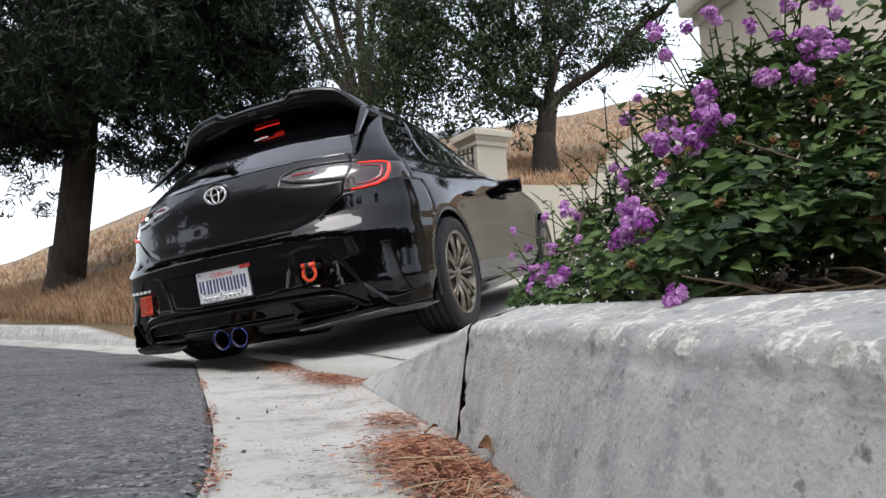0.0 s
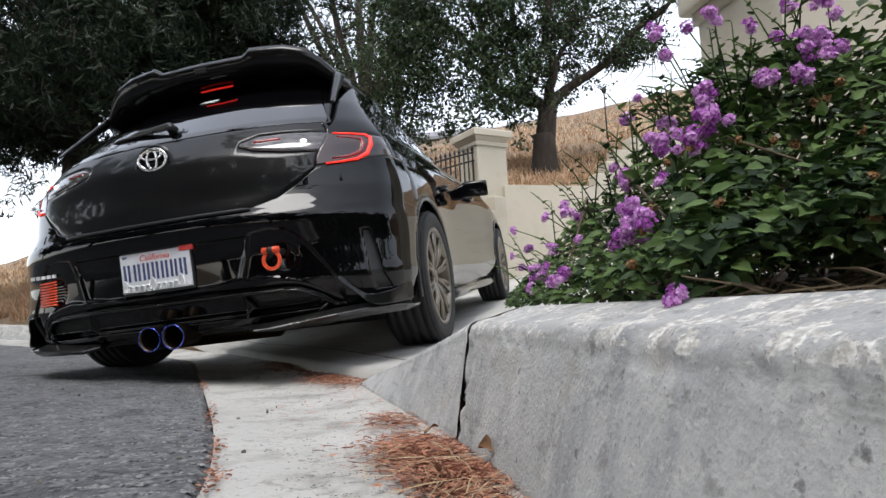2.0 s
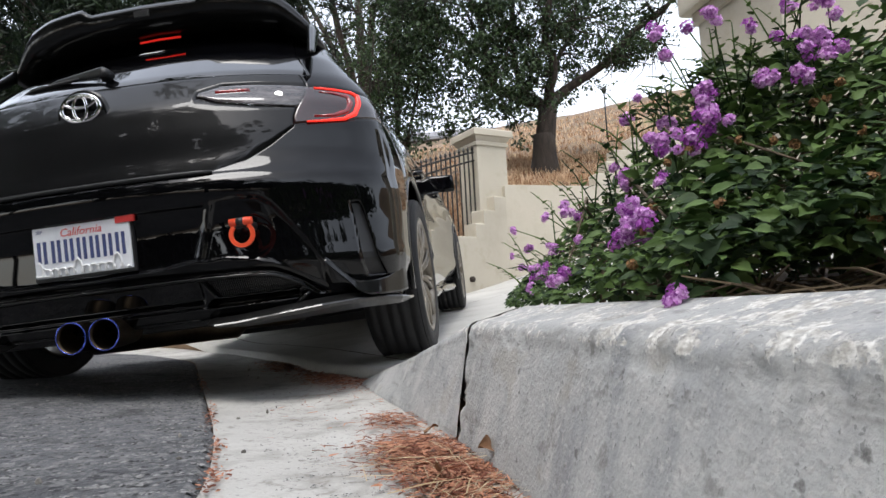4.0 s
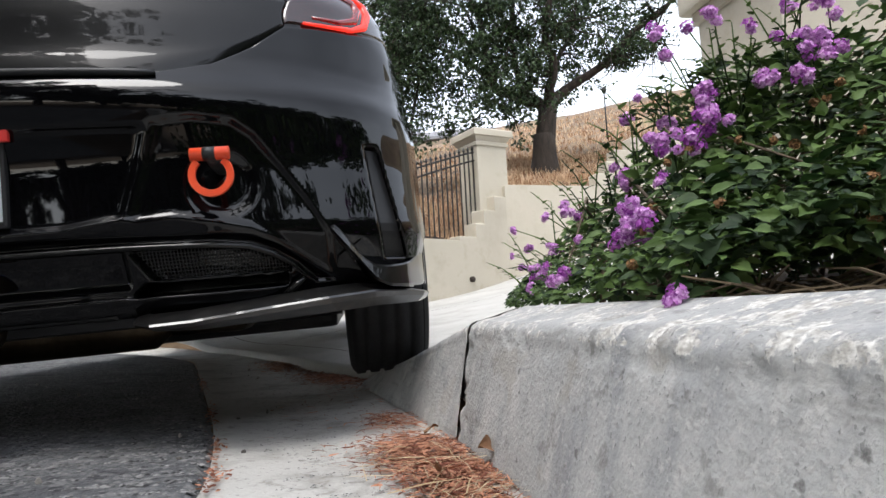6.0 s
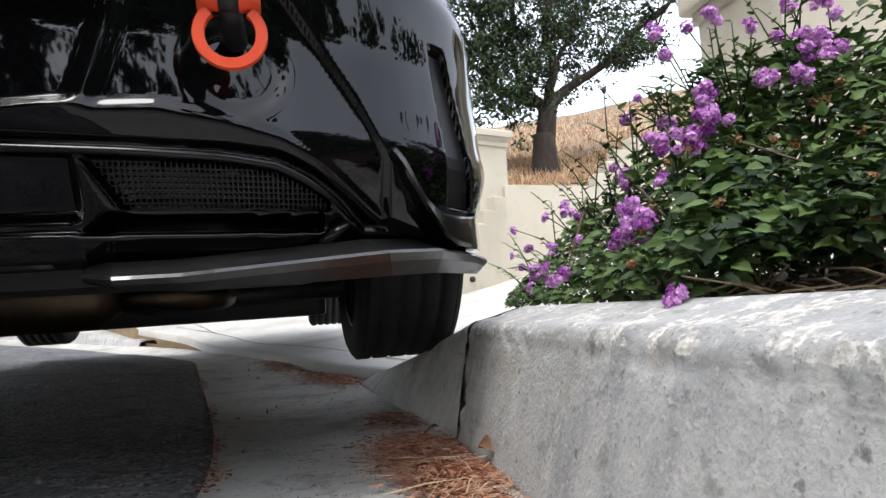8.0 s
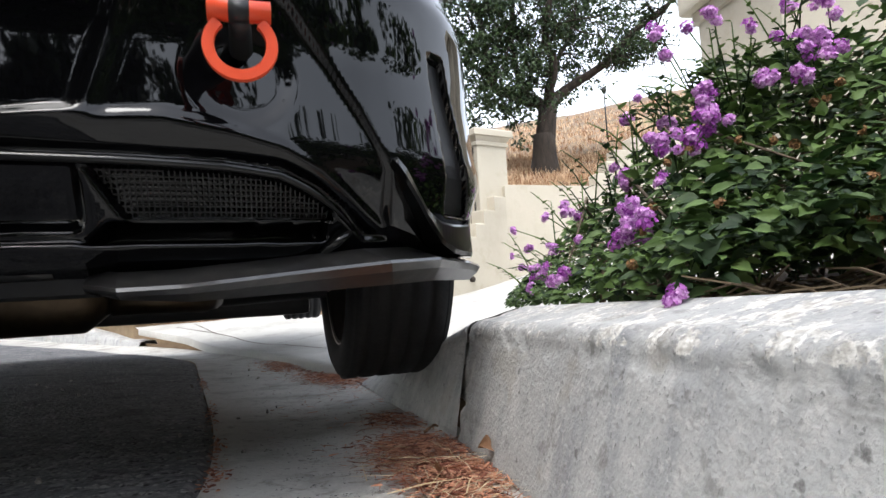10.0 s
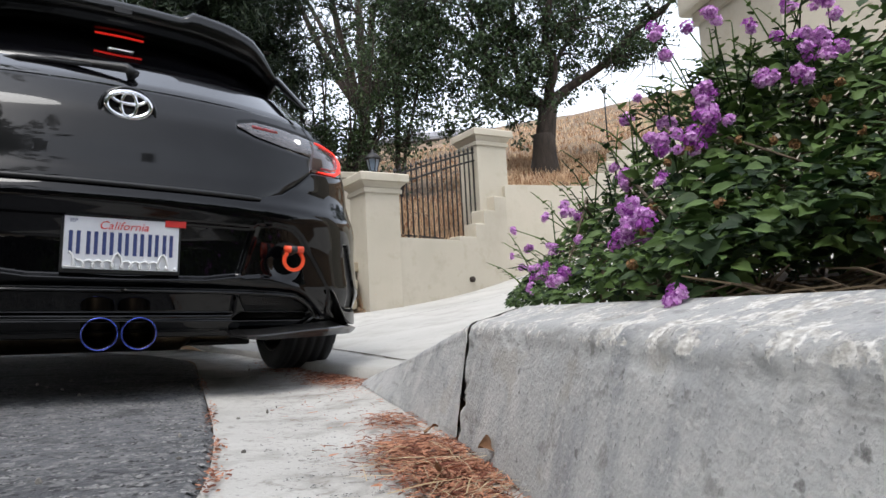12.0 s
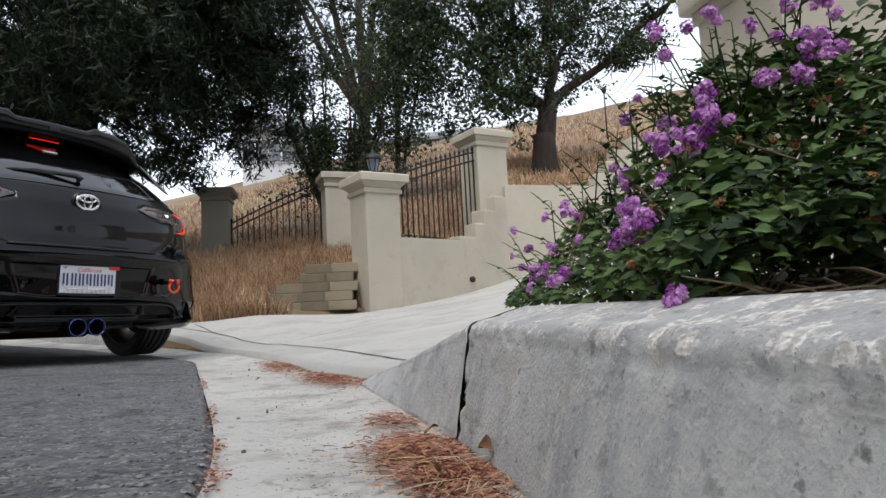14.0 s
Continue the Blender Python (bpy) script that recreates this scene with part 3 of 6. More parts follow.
def lantern():
    l = thing("lantern", "black post lantern with frosted glass on a pillar", "lantern", pose(-0.73, 6.85, 1.75))
    part("foot", lathe([(0.001, 0.0), (0.05, 0.0), (0.045, 0.02), (0.02, 0.035), (0.018, 0.06)], 20), IRON, l)
    part("glass", lathe([(0.045, 0.06), (0.075, 0.19)], 6)[:2], LAMPGLASS, l, "frosted glass")
    bars = [tube([(0.047 * math.cos(t), 0.047 * math.sin(t), 0.06), (0.078 * math.cos(t), 0.078 * math.sin(t), 0.19)], [0.006, 0.006], 5) for t in np.linspace(0, 2 * math.pi, 7)[:-1]]
    part("frame", joined(bars), IRON, l)
    part("hood", lathe([(0.001, 0.185), (0.10, 0.185), (0.095, 0.205), (0.05, 0.25), (0.02, 0.27), (0.012, 0.30), (0.001, 0.31)], 20), IRON, l)


lantern()
whole("drain_pipe", (*tube([(0.345, 7.488, 0.58), (0.30, 7.545, 0.58)], [0.035, 0.035], 14), True), BARK, "short dark drain pipe in the stucco wall", "pipe")


# big square post beside the flowers
def tall_post():
    p = thing("entry_post", "large square stucco entry post with a moulded cap", "post", pose(2.56, 4.35, 0.3, 0, 0, 12))
    part("shaft", box_data(-0.42, 0.42, -0.42, 0.42, -0.3, 2.08, 0.015), STUCCO, p)
    part("collar", box_data(-0.45, 0.45, -0.45, 0.45, 2.02, 2.12, 0.02), STUCCO, p)
    part("cap", box_data(-0.52, 0.52, -0.52, 0.52, 2.12, 2.3, 0.03), STUCCO, p)


tall_post()


# split-face blocks stacked as steps on the bank
def block_steps():
    s = thing("block_steps", "tan split-face concrete blocks stacked as steps in dry grass", "steps")
    me = bpy.data.meshes.new("block")
    bm = box_data(-0.145, 0.145, -0.1, 0.1, 0, 0.098, 0.008)
    bmesh.ops.subdivide_edges(bm, edges=bm.edges[:], cuts=1)
    for v in bm.verts:
        v.co += Vector((noise.noise(v.co * 20), noise.noise(v.co * 21 + Vector((5, 0, 0))), 0)) * 0.006
    bm.to_mesh(me)
    bm.free()
    me.materials.append(BLOCK)
    for row in range(5):
        for k in range((4, 3, 3, 2, 2)[row]):
            ob = part("block", me, BLOCK, s)
            ob.matrix_basis = pose(-1.08 - 0.296 * k - 0.05 * (row % 2), 6.62 + 0.06 * row + 0.02 * k, 0.29 + 0.102 * row, 0, 0, 6)


block_steps()


# ---------------------------------------------------------------- trees
def leaf_cloud(centres, radius, count, size, rng, long=1.0, droop=0.0):
    """Many small folded leaves scattered in clumps; verts and faces."""
    n = len(centres) * count
    c = np.repeat(np.array(centres), count, axis=0)
    rad = np.repeat(np.array(radius), count)
    g = rng.normal(size=(n, 3))
    g /= np.linalg.norm(g, axis=1)[:, None]
    p = c + g * (rad * rng.random(n) ** 0.45)[:, None] * np.array([1, 1, 0.75])
    d = rng.normal(size=(n, 3)) + np.array([0, 0, -droop])
    d /= np.linalg.norm(d, axis=1)[:, None]
    s = np.cross(d, rng.normal(size=(n, 3)))
    s /= np.linalg.norm(s, axis=1)[:, None] + 1e-9
    L = size * (0.6 + 0.8 * rng.random(n))[:, None]
    W = L * 0.28 / long
    up = np.cross(d, s) * L * 0.12
    v = np.stack([p - d * L / 2, p + s * W + up, p + d * L / 2, p - s * W + up], 1).reshape(-1, 3)
    i = np.arange(n) * 4
    f = np.concatenate([np.stack([i, i + 1, i + 2], 1), np.stack([i, i + 2, i + 3], 1)])
    return v, f


def fast_mesh(name, v, f, mat):
    me = bpy.data.meshes.new(name)
    me.vertices.add(len(v))
    me.vertices.foreach_set("co", np.asarray(v, np.float32).ravel())
    me.loops.add(f.size)
    me.loops.foreach_set("vertex_index", f.astype(np.int32).ravel())
    me.polygons.add(len(f))
    me.polygons.foreach_set("loop_start", np.arange(0, f.size, f.shape[1], dtype=np.int32))
    me.materials.append(mat)
    me.update(calc_edges=True)
    return me


def build_tree(name, label, base, trunk_pieces, tips, leaf, leaf_mat, count, clump, seed, long=1.0, droop=0.0):
    rng = np.random.default_rng(seed)
    tr = thing(name, label, "tree", Matrix.Translation(base))
    part("trunk", (*joined(trunk_pieces), True), BARK, tr, "dark furrowed trunk and limbs")
    v, f = leaf_cloud(tips, [clump * (0.55 + 0.9 * rng.random()) for _ in tips], count, leaf, rng, long, droop)
    tagged(part("crown", fast_mesh("crown", v, f, leaf_mat), leaf_mat, tr), kind="stuff")
    return tr


def flare(r):
    return tube([(0, 0, -0.5), (0, 0, 0.0), (0.01, 0, 0.35), (0.02, 0, 0.7)], [r * 1.8, r * 1.4, r * 1.08, r], 14)


def branch_out(paths, rng, n_twigs, reach, lift=0.1):
    """Twigs off hand-set limbs; returns tube pieces and tips. paths: lists of (point, radius)."""
    pieces, tips = [], []
    for path in paths:
        pts = [Vector(p) for p, _ in path]
        rad = [r for _, r in path]
        fine, fr = [], []
        for k in range(len(pts) - 1):
            for t in np.linspace(0, 1, 5)[:-1]:
                fine.append(pts[k].lerp(pts[k + 1], t) + Vector(rng.normal(size=3)) * rad[k] * 0.18)
                fr.append(rad[k] + (rad[k + 1] - rad[k]) * t)
        fine.append(pts[-1])
        fr.append(rad[-1])
        pieces.append(tube(fine, fr, 10))
        for _ in range(n_twigs):
            k = int(len(fine) * (0.35 + 0.65 * rng.random()) - 1e-6)
            p = fine[min(k, len(fine) - 1)]
            d = Vector(rng.normal(size=3) + np.array([0, 0, lift]) * 2).normalized()
            L = reach * (0.5 + 0.8 * rng.random())
            q1 = p + d * L * 0.5 + Vector(rng.normal(size=3)) * L * 0.1
            q2 = p + d * L + Vector(rng.normal(size=3)) * L * 0.15
            r = min(fr[min(k, len(fr) - 1)] * 0.5, 0.035)
            pieces.append(tube([p, q1, q2], [r, r * 0.6, 0.004], 5))
            tips += [tuple(q1), tuple(q2)]
            for _ in range(3):
                e = q1.lerp(q2, rng.random()) + Vector(rng.normal(size=3)) * L * 0.42
                pieces.append(tube([q1, q1.lerp(e, 0.5) + Vector(rng.normal(size=3)) * 0.05, e], [r * 0.45, r * 0.3, 0.003], 4))
                tips.append(tuple(e))
    return pieces, tips


def at_hill(az_x, r):
    """Ground place at the bearing with x over y equal to az_x, at distance r."""
    a = math.atan(az_x)
    x, y = r * math.sin(a), r * math.cos(a)
    return (x, y, hill_height(x, y))


def oak():
    rng = np.random.default_rng(11)
    s = 0.0101
    P = lambda x, y, z=0.0, r=0.1: (((x - 972) * s, z, (290 - y) * s), r)
    limbs_ = [
        [P(972, 290, 0, 0.21), P(976, 230, 0, 0.18), P(985, 168, 0, 0.17)],
        [P(985, 168, 0, 0.12), P(945, 150, 0.1, 0.10), P(895, 120, 0.2, 0.085), P(885, 70, 0.1, 0.07), P(870, 0, 0.0, 0.05), P(840, -90, 0, 0.03)],
        [P(985, 168, 0, 0.11), P(995, 100, -0.2, 0.085), P(985, 40, -0.3, 0.07), P(1000, -40, -0.5, 0.05), P(1010, -140, -0.6, 0.03)],
        [P(990, 165, 0, 0.11), P(1030, 130, 0.1, 0.085), P(1095, 95, 0.0, 0.07), P(1140, 45, -0.1, 0.055), P(1200, 10, -0.2, 0.04), P(1250, -60, -0.3, 0.03)],
        [P(985, 110, 0, 0.06), P(1020, 60, 0.6, 0.05), P(1060, -10, 1.0, 0.03), P(1080, -90, 1.2, 0.02)],
        [P(890, 105, 0.2, 0.05), P(830, 60, 0.2, 0.04), P(770, 30, 0.1, 0.03), P(710, 20, 0, 0.02)],
        [P(940, 150, 0.1, 0.05), P(920, 60, -0.5, 0.04), P(930, -40, -0.9, 0.03)],
        [P(870, 60, 0.1, 0.05), P(800, -20, 0.4, 0.04), P(720, -80, 0.6, 0.02)],
    ]
    pieces, tips = branch_out(limbs_[1:], rng, 16, 0.85, 0.0)
    pieces += [tube([p for p, _ in limbs_[0]], [r for _, r in limbs_[0]], 14), flare(0.20)]
    # drooping outer sprays over the pillar
    for _ in range(70):
        x, y = rng.uniform(745, 960), rng.uniform(60, 205)
        if y < 215 - abs(x - 840) * 0.35:
            tips.append(P(x, y, rng.uniform(-0.8, 0.6))[0])
    tips = [t for t in tips if not (t[0] > 0.15 and t[2] < 1.55 + 0.25 * t[0])]
    build_tree("oak_tree", "spreading oak with a dark forked trunk on the slope", at_hill(0.172, 11.3), pieces, tips, 0.075, OAK, 60, 0.28, 3)


def pine():
    rng = np.random.default_rng(5)
    s = 0.0092
    P = lambda x, y, z=0.0, r=0.1: (((x - 118) * s, z, (515 - y) * s), r)
    trunk = [P(118, 515, 0, 0.24), P(128, 420, 0, 0.22), P(140, 300, 0, 0.21), P(150, 150, 0, 0.18), P(155, 0, 0, 0.14), P(160, -200, 0, 0.08)]
    arms = []
    for k in range(22):
        y0 = rng.uniform(-180, 270)
        a = rng.uniform(0, 2 * math.pi)
        L = rng.uniform(2.0, 3.5)
        x0, z0 = (140 - 118) * s, (515 - y0) * s
        dx, dz = math.cos(a) * L, math.sin(a) * L * 0.7
        arms.append([((x0, 0, z0), 0.07), ((x0 + dx * 0.5, dz * 0.5, z0 + 0.25), 0.05), ((x0 + dx, dz, z0 - 0.1), 0.02)])
    pieces, tips = branch_out(arms, rng, 9, 0.75, -0.1)
    pieces += [tube([p for p, _ in trunk], [r for _, r in trunk], 14), flare(0.22)]
    for x1, y1 in ((-20, 60), (20, 130), (-60, 100), (60, 20)):
        pieces.append(tube([P(135, 210)[0], P((135 + x1) / 2, (210 + y1) / 2 + 20, -0.3)[0], P(x1, y1, -0.5)[0]], [0.1, 0.075, 0.05], 8))
    # low skirts of the crown
    for _ in range(330):
        x, y = rng.uniform(-120, 455), rng.uniform(-160, 345)
        low = np.interp(x, [-120, 0, 40, 100, 190, 300, 360, 400, 455], [380, 350, 360, 265, 330, 335, 320, 290, 210])
        if y < low and not (90 < x < 175 and y > 240) and not (x < 110 and 20 < y < 150 and rng.random() < 0.6):
            tips.append(P(x, y, rng.uniform(-1.2, 1.6))[0])
    for _ in range(210):
        x, y = rng.uniform(210, 455), rng.uniform(-40, 330)
        if y < np.interp(x, [210, 300, 360, 400, 455], [325, 330, 315, 285, 215]):
            tips.append(P(x, y, rng.uniform(-0.9, 1.4))[0])
    build_tree("pine_tree", "large dark pine with a thick furrowed trunk", at_hill(-0.606, 10.2), pieces, tips, 0.16, PINE, 75, 0.30, 4, long=7.0, droop=0.5)


def myrtle():
    rng = np.random.default_rng(23)
    s = 0.0098
    P = lambda x, y, z=0.0, r=0.1: (((x - 592) * s, z, (318 - y) * s), r)
    stems = []
    for k in range(15):
        x1 = rng.uniform(500, 690)
        z1 = rng.uniform(-0.6, 0.6)
        b = 592 + (x1 - 592) * 0.12
        stems.append([P(b, 325, z1 * 0.1, 0.035), P(592 + (x1 - 592) * 0.5, 230, z1 * 0.5, 0.028), P(x1, 120 + rng.uniform(-40, 40), z1, 0.018), P(x1 + rng.uniform(-30, 30), rng.uniform(-60, 40), z1 * 1.3, 0.008)])
    pieces, tips = branch_out(stems, rng, 8, 0.42, 0.2)
    for _ in range(60):
        tips.append(P(rng.uniform(470, 720), rng.uniform(150, 275), rng.uniform(-0.5, 0.8))[0])
    build_tree("crape_myrtle", "slender many-stemmed tree with a light open crown", at_hill(-0.168, 10.9), pieces, tips, 0.058, MYRTLE, 21, 0.24, 6)
    # a second thin tree by the lantern
    stems = []
    for k in range(5):
        x1 = rng.uniform(-0.5, 0.5)
        stems.append([((0.1 * x1, 0, 0), 0.04), ((x1 * 0.4, 0.1, 1.0), 0.03), ((x1, 0.2, 2.1), 0.02), ((x1 * 1.4, 0, 3.0), 0.01)])
    pieces, tips = branch_out(stems, rng, 10, 0.5, 0.1)
    build_tree("slender_tree", "thin-stemmed young tree behind the iron fence", at_hill(-0.068, 11.0), pieces, tips, 0.07, OAK, 17, 0.26, 8)


def far_tree(label, base, seed, h, wide, leaves=14, leaf=0.11):
    rng = np.random.default_rng(seed)
    arms = [[((0, 0, h * 0.25), 0.12), ((math.cos(a) * wide * 0.5, math.sin(a) * wide * 0.5, h * (0.45 + 0.2 * rng.random())), 0.08), ((math.cos(a) * wide, math.sin(a) * wide, h * rng.uniform(0.45, 1.0)), 0.03)] for a in np.linspace(0, 6.0, 8)]
    arms.append([((0, 0, 0), 0.18), ((0.05, 0, h * 0.5), 0.13), ((0, 0.1, h), 0.03)])
    pieces, tips = branch_out(arms, rng, 12, wide * 0.5, 0.1)
    return build_tree("background_tree", label, base, pieces, tips, leaf, OAK, leaves, 0.40, seed)


oak()
pine()
myrtle()
far_tree("leafy tree farther up the slope", at_hill(-0.12, 17.5), 34, 7.5, 2.6, 10)
ft = far_tree("tall leafy tree across the street", (-5.5, -4.5, -0.4), 41, 9.0, 3.4, 60, 0.24)
for x_, y_, a_ in ((-9, -1.0, 70), (-2.0, -9.5, 140), (-12, -7, 250), (-13, 4.5, 20)):
    copy_thing(ft, pose(x_, y_, -0.4, 0, 0, a_))
ft = far_tree("low bushy tree across the street", (3.5, -9.0, -0.4), 43, 5.0, 3.0, 60, 0.24)
for x_, y_, a_ in ((8.5, -9, 200), (13, -6, 300), (-7, -12, 110), (0.5, -13, 30), (15, -1, 160), (6, -14, 80)):
    copy_thing(ft, pose(x_, y_, -0.4, 0, 0, a_))


# ---------------------------------------------------------------- houses, poles and cables on the hill
def house(name, label, x, y, z, w, d, h, turn, wall_mat):
    hs = thing(name, label, "house", pose(x, y, z, 0, 0, turn), kind="")
    part("wall", box_data(-w / 2, w / 2, -d / 2, d / 2, -1.5, h, 0.02), wall_mat, hs)
    o = 0.35
    vs = [(-w / 2 - o, -d / 2 - o, h), (w / 2 + o, -d / 2 - o, h), (w / 2 + o, d / 2 + o, h), (-w / 2 - o, d / 2 + o, h), (-w / 4, 0, h + 1.2), (w / 4, 0, h + 1.2)]
    vs += [(a, b, c - 0.14) for a, b, c in vs[:4]]
    fs = [(0, 1, 5, 4), (1, 2, 5), (2, 3, 4, 5), (3, 0, 4), (6, 9, 8, 7)] + [(k, 6 + k, 6 + (k + 1) % 4, (k + 1) % 4) for k in range(4)]
    part("roof", (vs, fs), SHINGLE, hs, "grey shingle roof")
    for k in range(3):
        cx = -w / 3 + k * w / 3
        win = part("window", box_data(cx - 0.5, cx + 0.5, -d / 2 - 0.06, -d / 2 + 0.02, h * 0.35, h * 0.8, 0.02), WALLPAINT, hs, "white framed window")
        for sx in (-0.24, 0.24):
            part("pane", box_data(cx + sx - 0.2, cx + sx + 0.2, -d / 2 - 0.08, -d / 2 - 0.05, h * 0.38, h * 0.77), GLASS, win)
    return hs


house("house", "white house with a grey roof among the trees on the hill", -6.4, 25.0, 5.3, 2.8, 4.0, 2.0, 15, WALLPAINT)
house("house", "house with a grey shingle roof beyond the hill crest", 0.2, 33.0, 6.6, 7.5, 6.0, 2.0, -10, STUCCO_DARK)



def hill_pole(az_x, r, h):
    x, y, z = at_hill(az_x, r)
    p = thing("light_pole", "thin dark pole with a small lamp head on the hill", "pole", Matrix.Translation((x, y, z)))
    part("mast", (*tube([(0, 0, -0.3), (0, 0, h)], [0.022, 0.018], 8), True), IRON, p)
    part("lamp_head", lathe([(0.001, h + 0.16), (0.07, h + 0.1), (0.05, h + 0.02), (0.02, h - 0.02)], 12), IRON, p)
    return Vector((x, y, z + h))


t1 = hill_pole(0.277, 15.5, 1.15)
t2 = hill_pole(0.367, 15.0, 0.85)
t3 = hill_pole(0.068, 13.0, 0.9)


def cable(a, b, sag, label):
    a, b = Vector(a), Vector(b)
    pts_ = [a.lerp(b, t) - Vector((0, 0, sag * 4 * t * (1 - t))) for t in np.linspace(0, 1, 14)]
    whole("cable", (*tube(pts_, [0.004] * 14, 5), True), IRON, label, "cable")


cable(t2 + Vector((0, 0, 0.1)), t1 + Vector((0, 0, 0.1)), 0.05, "thin dark cable between poles")
cable(t1 + Vector((0, 0, 0.1)), t3 + Vector((0, 0, 0.1)), 0.15, "thin dark cable between poles")
cable(t3 + Vector((0, 0, 0.1)), (-1.7, 10.5, 3.0), 0.1, "thin dark cable running down to the fence")
cable((-2.9, 11.2, 2.6), (-2.15, 11.5, 3.0), 0.0, "grey pipe handrail on the bank")


# ---------------------------------------------------------------- dry grass
def blades(name, spots, label, height, rng, width=0.006, mat=DRY):
    p = np.array(spots)
    n = len(p)
    h = height * (0.4 + 0.9 * rng.random(n))
    a = rng.random(n) * 2 * math.pi
    lean = rng.normal(size=(n, 2)) * 0.35 * h[:, None]
    s = np.stack([np.cos(a), np.sin(a), np.zeros(n)], 1) * (width * (0.6 + rng.random(n)))[:, None]
    mid = p + np.c_[lean * 0.35, h * 0.6]
    top = p + np.c_[lean, h]
    v = np.stack([p - s, p + s, mid + s * 0.8, mid - s * 0.8, top], 1).reshape(-1, 3)
    i = np.arange(n) * 5
    f = np.concatenate([np.stack([i, i + 1, i + 2], 1), np.stack([i, i + 2, i + 3], 1), np.stack([i + 3, i + 2, i + 4], 1)])
    ob = new(name, fast_mesh(name, v, f, mat))
    return tagged(ob, label, "grass", kind="stuff")


def hill_spots(n, az0, az1, r_in, r_out, rng, clump=0.0):
    out = []
    while len(out) < n:
        a = rng.uniform(az0, az1)
        r0 = float(np.interp(a, AZ, FOOT_R))
        r = r0 + r_in + (r_out - r_in) * rng.random() ** 1.3
        x, y = r * math.sin(a), r * math.cos(a)
        if clump and noise.noise(Vector((x * 1.6, y * 1.6, 0))) < rng.uniform(-0.5, clump):
            continue
        if -1.95 < x < -0.9 and 6.3 < y < 6.75:
            continue
        out.append((x, y, hill_height(x, y) - 0.02))
    return out


grng = np.random.default_rng(77)
blades("dry_grass", hill_spots(44000, -0.62, -0.10, -0.04, 3.6, grng, 0.3), "tall straw-coloured dry grass on the bank", 0.20, grng, 0.004)
blades("dry_grass", hill_spots(9000, -0.80, -0.55, 0.05, 5.0, grng, 0.2), "straw-coloured dry grass behind the far kerb", 0.14, grng)
blades("dry_grass", hill_spots(16000, 0.09, 0.50, 0.05, 4.5, grng, 0.3), "dry grass along the top of the stucco wall", 0.15, grng)
blades("dry_grass", hill_spots(22000, -0.75, 0.55, 3.5, 15.0, grng, 0.3), "short dry grass over the hillside", 0.13, grng, 0.012)
blades("dry_grass", hill_spots(5000, -0.09, 0.10, 0.05, 3.0, grng, 0.2), "dry grass behind the iron fence", 0.22, grng)


# ---------------------------------------------------------------- pine litter in the gutter
def litter(name, patches, label, rng, mat, length, width):
    vs, fs = [], []
    for cx, cy, rx, ry, turn, n in patches:
        for _ in range(n):
            g = rng.normal(size=2) * 0.5
            u, w = g[0] * rx, g[1] * ry
            x = cx + u * math.cos(turn) - w * math.sin(turn)
            y = cy + u * math.sin(turn) + w * math.cos(turn)
            pile = 0.012 * math.exp(-(g[0] ** 2 + g[1] ** 2))
            z = along_rise(y) - 0.004 + rng.random() * pile + 0.002
            a = rng.random() * 6.283
            L = length * (0.4 + 0.9 * rng.random())
            d = np.array([math.cos(a), math.sin(a), rng.normal() * 0.10]) * L / 2
            s = np.array([-math.sin(a), math.cos(a), rng.normal() * 0.4]) * width * (0.6 + 0.8 * rng.random()) / 2
            c = np.array([x, y, z + abs(d[2])])
            bow = np.array([0, 0, L * 0.06 * rng.random()])
            o = len(vs)
            vs += [c - d - s, c - d + s, c + bow + s, c + bow - s, c + d + s * 0.3, c + d - s * 0.3]
            fs += [(o, o + 1, o + 2, o + 3), (o + 3, o + 2, o + 4, o + 5)]
    return whole(name, (vs, fs), mat, label, "litter", "stuff")


lrng = np.random.default_rng(8)
litter("pine_litter", [(-0.06, 1.10, 0.10, 0.16, 0.3, 2600), (0.0, 0.93, 0.07, 0.12, 0.2, 2200), (-0.13, 1.42, 0.07, 0.12, 0.3, 500), (-0.45, 2.42, 0.10, 0.34, 0.45, 2200), (-0.80, 3.10, 0.11, 0.40, 0.45, 1800), (0.04, 0.75, 0.05, 0.1, 0.2, 800), (-0.3, 1.9, 0.25, 0.6, 0.3, 160)],
       "rust-brown pine needles and bark crumbs in the gutter", lrng, LITTER, 0.024, 0.0020)
litter("seam_litter", [(-0.37, 0.98, 0.018, 0.10, 0.25, 90), (-0.45, 1.22, 0.014, 0.12, 0.3, 70), (-0.62, 1.65, 0.014, 0.2, 0.35, 120), (-0.95, 2.45, 0.016, 0.3, 0.4, 110), (-0.30, 0.6, 0.014, 0.15, 0.2, 60)],
       "red-brown crumbs along the seam of the asphalt", lrng, LITTER, 0.010, 0.004)
litter("straw_strands", [(-0.03, 1.02, 0.12, 0.14, 0.3, 60), (0.02, 0.85, 0.08, 0.1, 0.2, 50)], "pale straw strands on the pine litter", lrng, STRAW, 0.10, 0.0013)


def dead_leaf(x, y, z, size, turn, tilt):
    vs, fs = [], []
    for i in range(7):
        for j in range(5):
            u, v = i / 6, j / 4 - 0.5
            wid = math.sin(math.pi * min(1, u * 0.95 + 0.03)) * 0.62
            vs.append((size * (u - 0.5), size * v * wid, size * (0.5 * v * v + 0.12 * math.sin(u * 5) * (1 + v))))
    ob = whole("dead_leaf", (vs, grid_faces(7, 5), True), DEADLEAF, "curled dry brown leaf lying in the gutter", "leaf")
    ob.matrix_basis = pose(x, y, z, tilt, 10, turn)


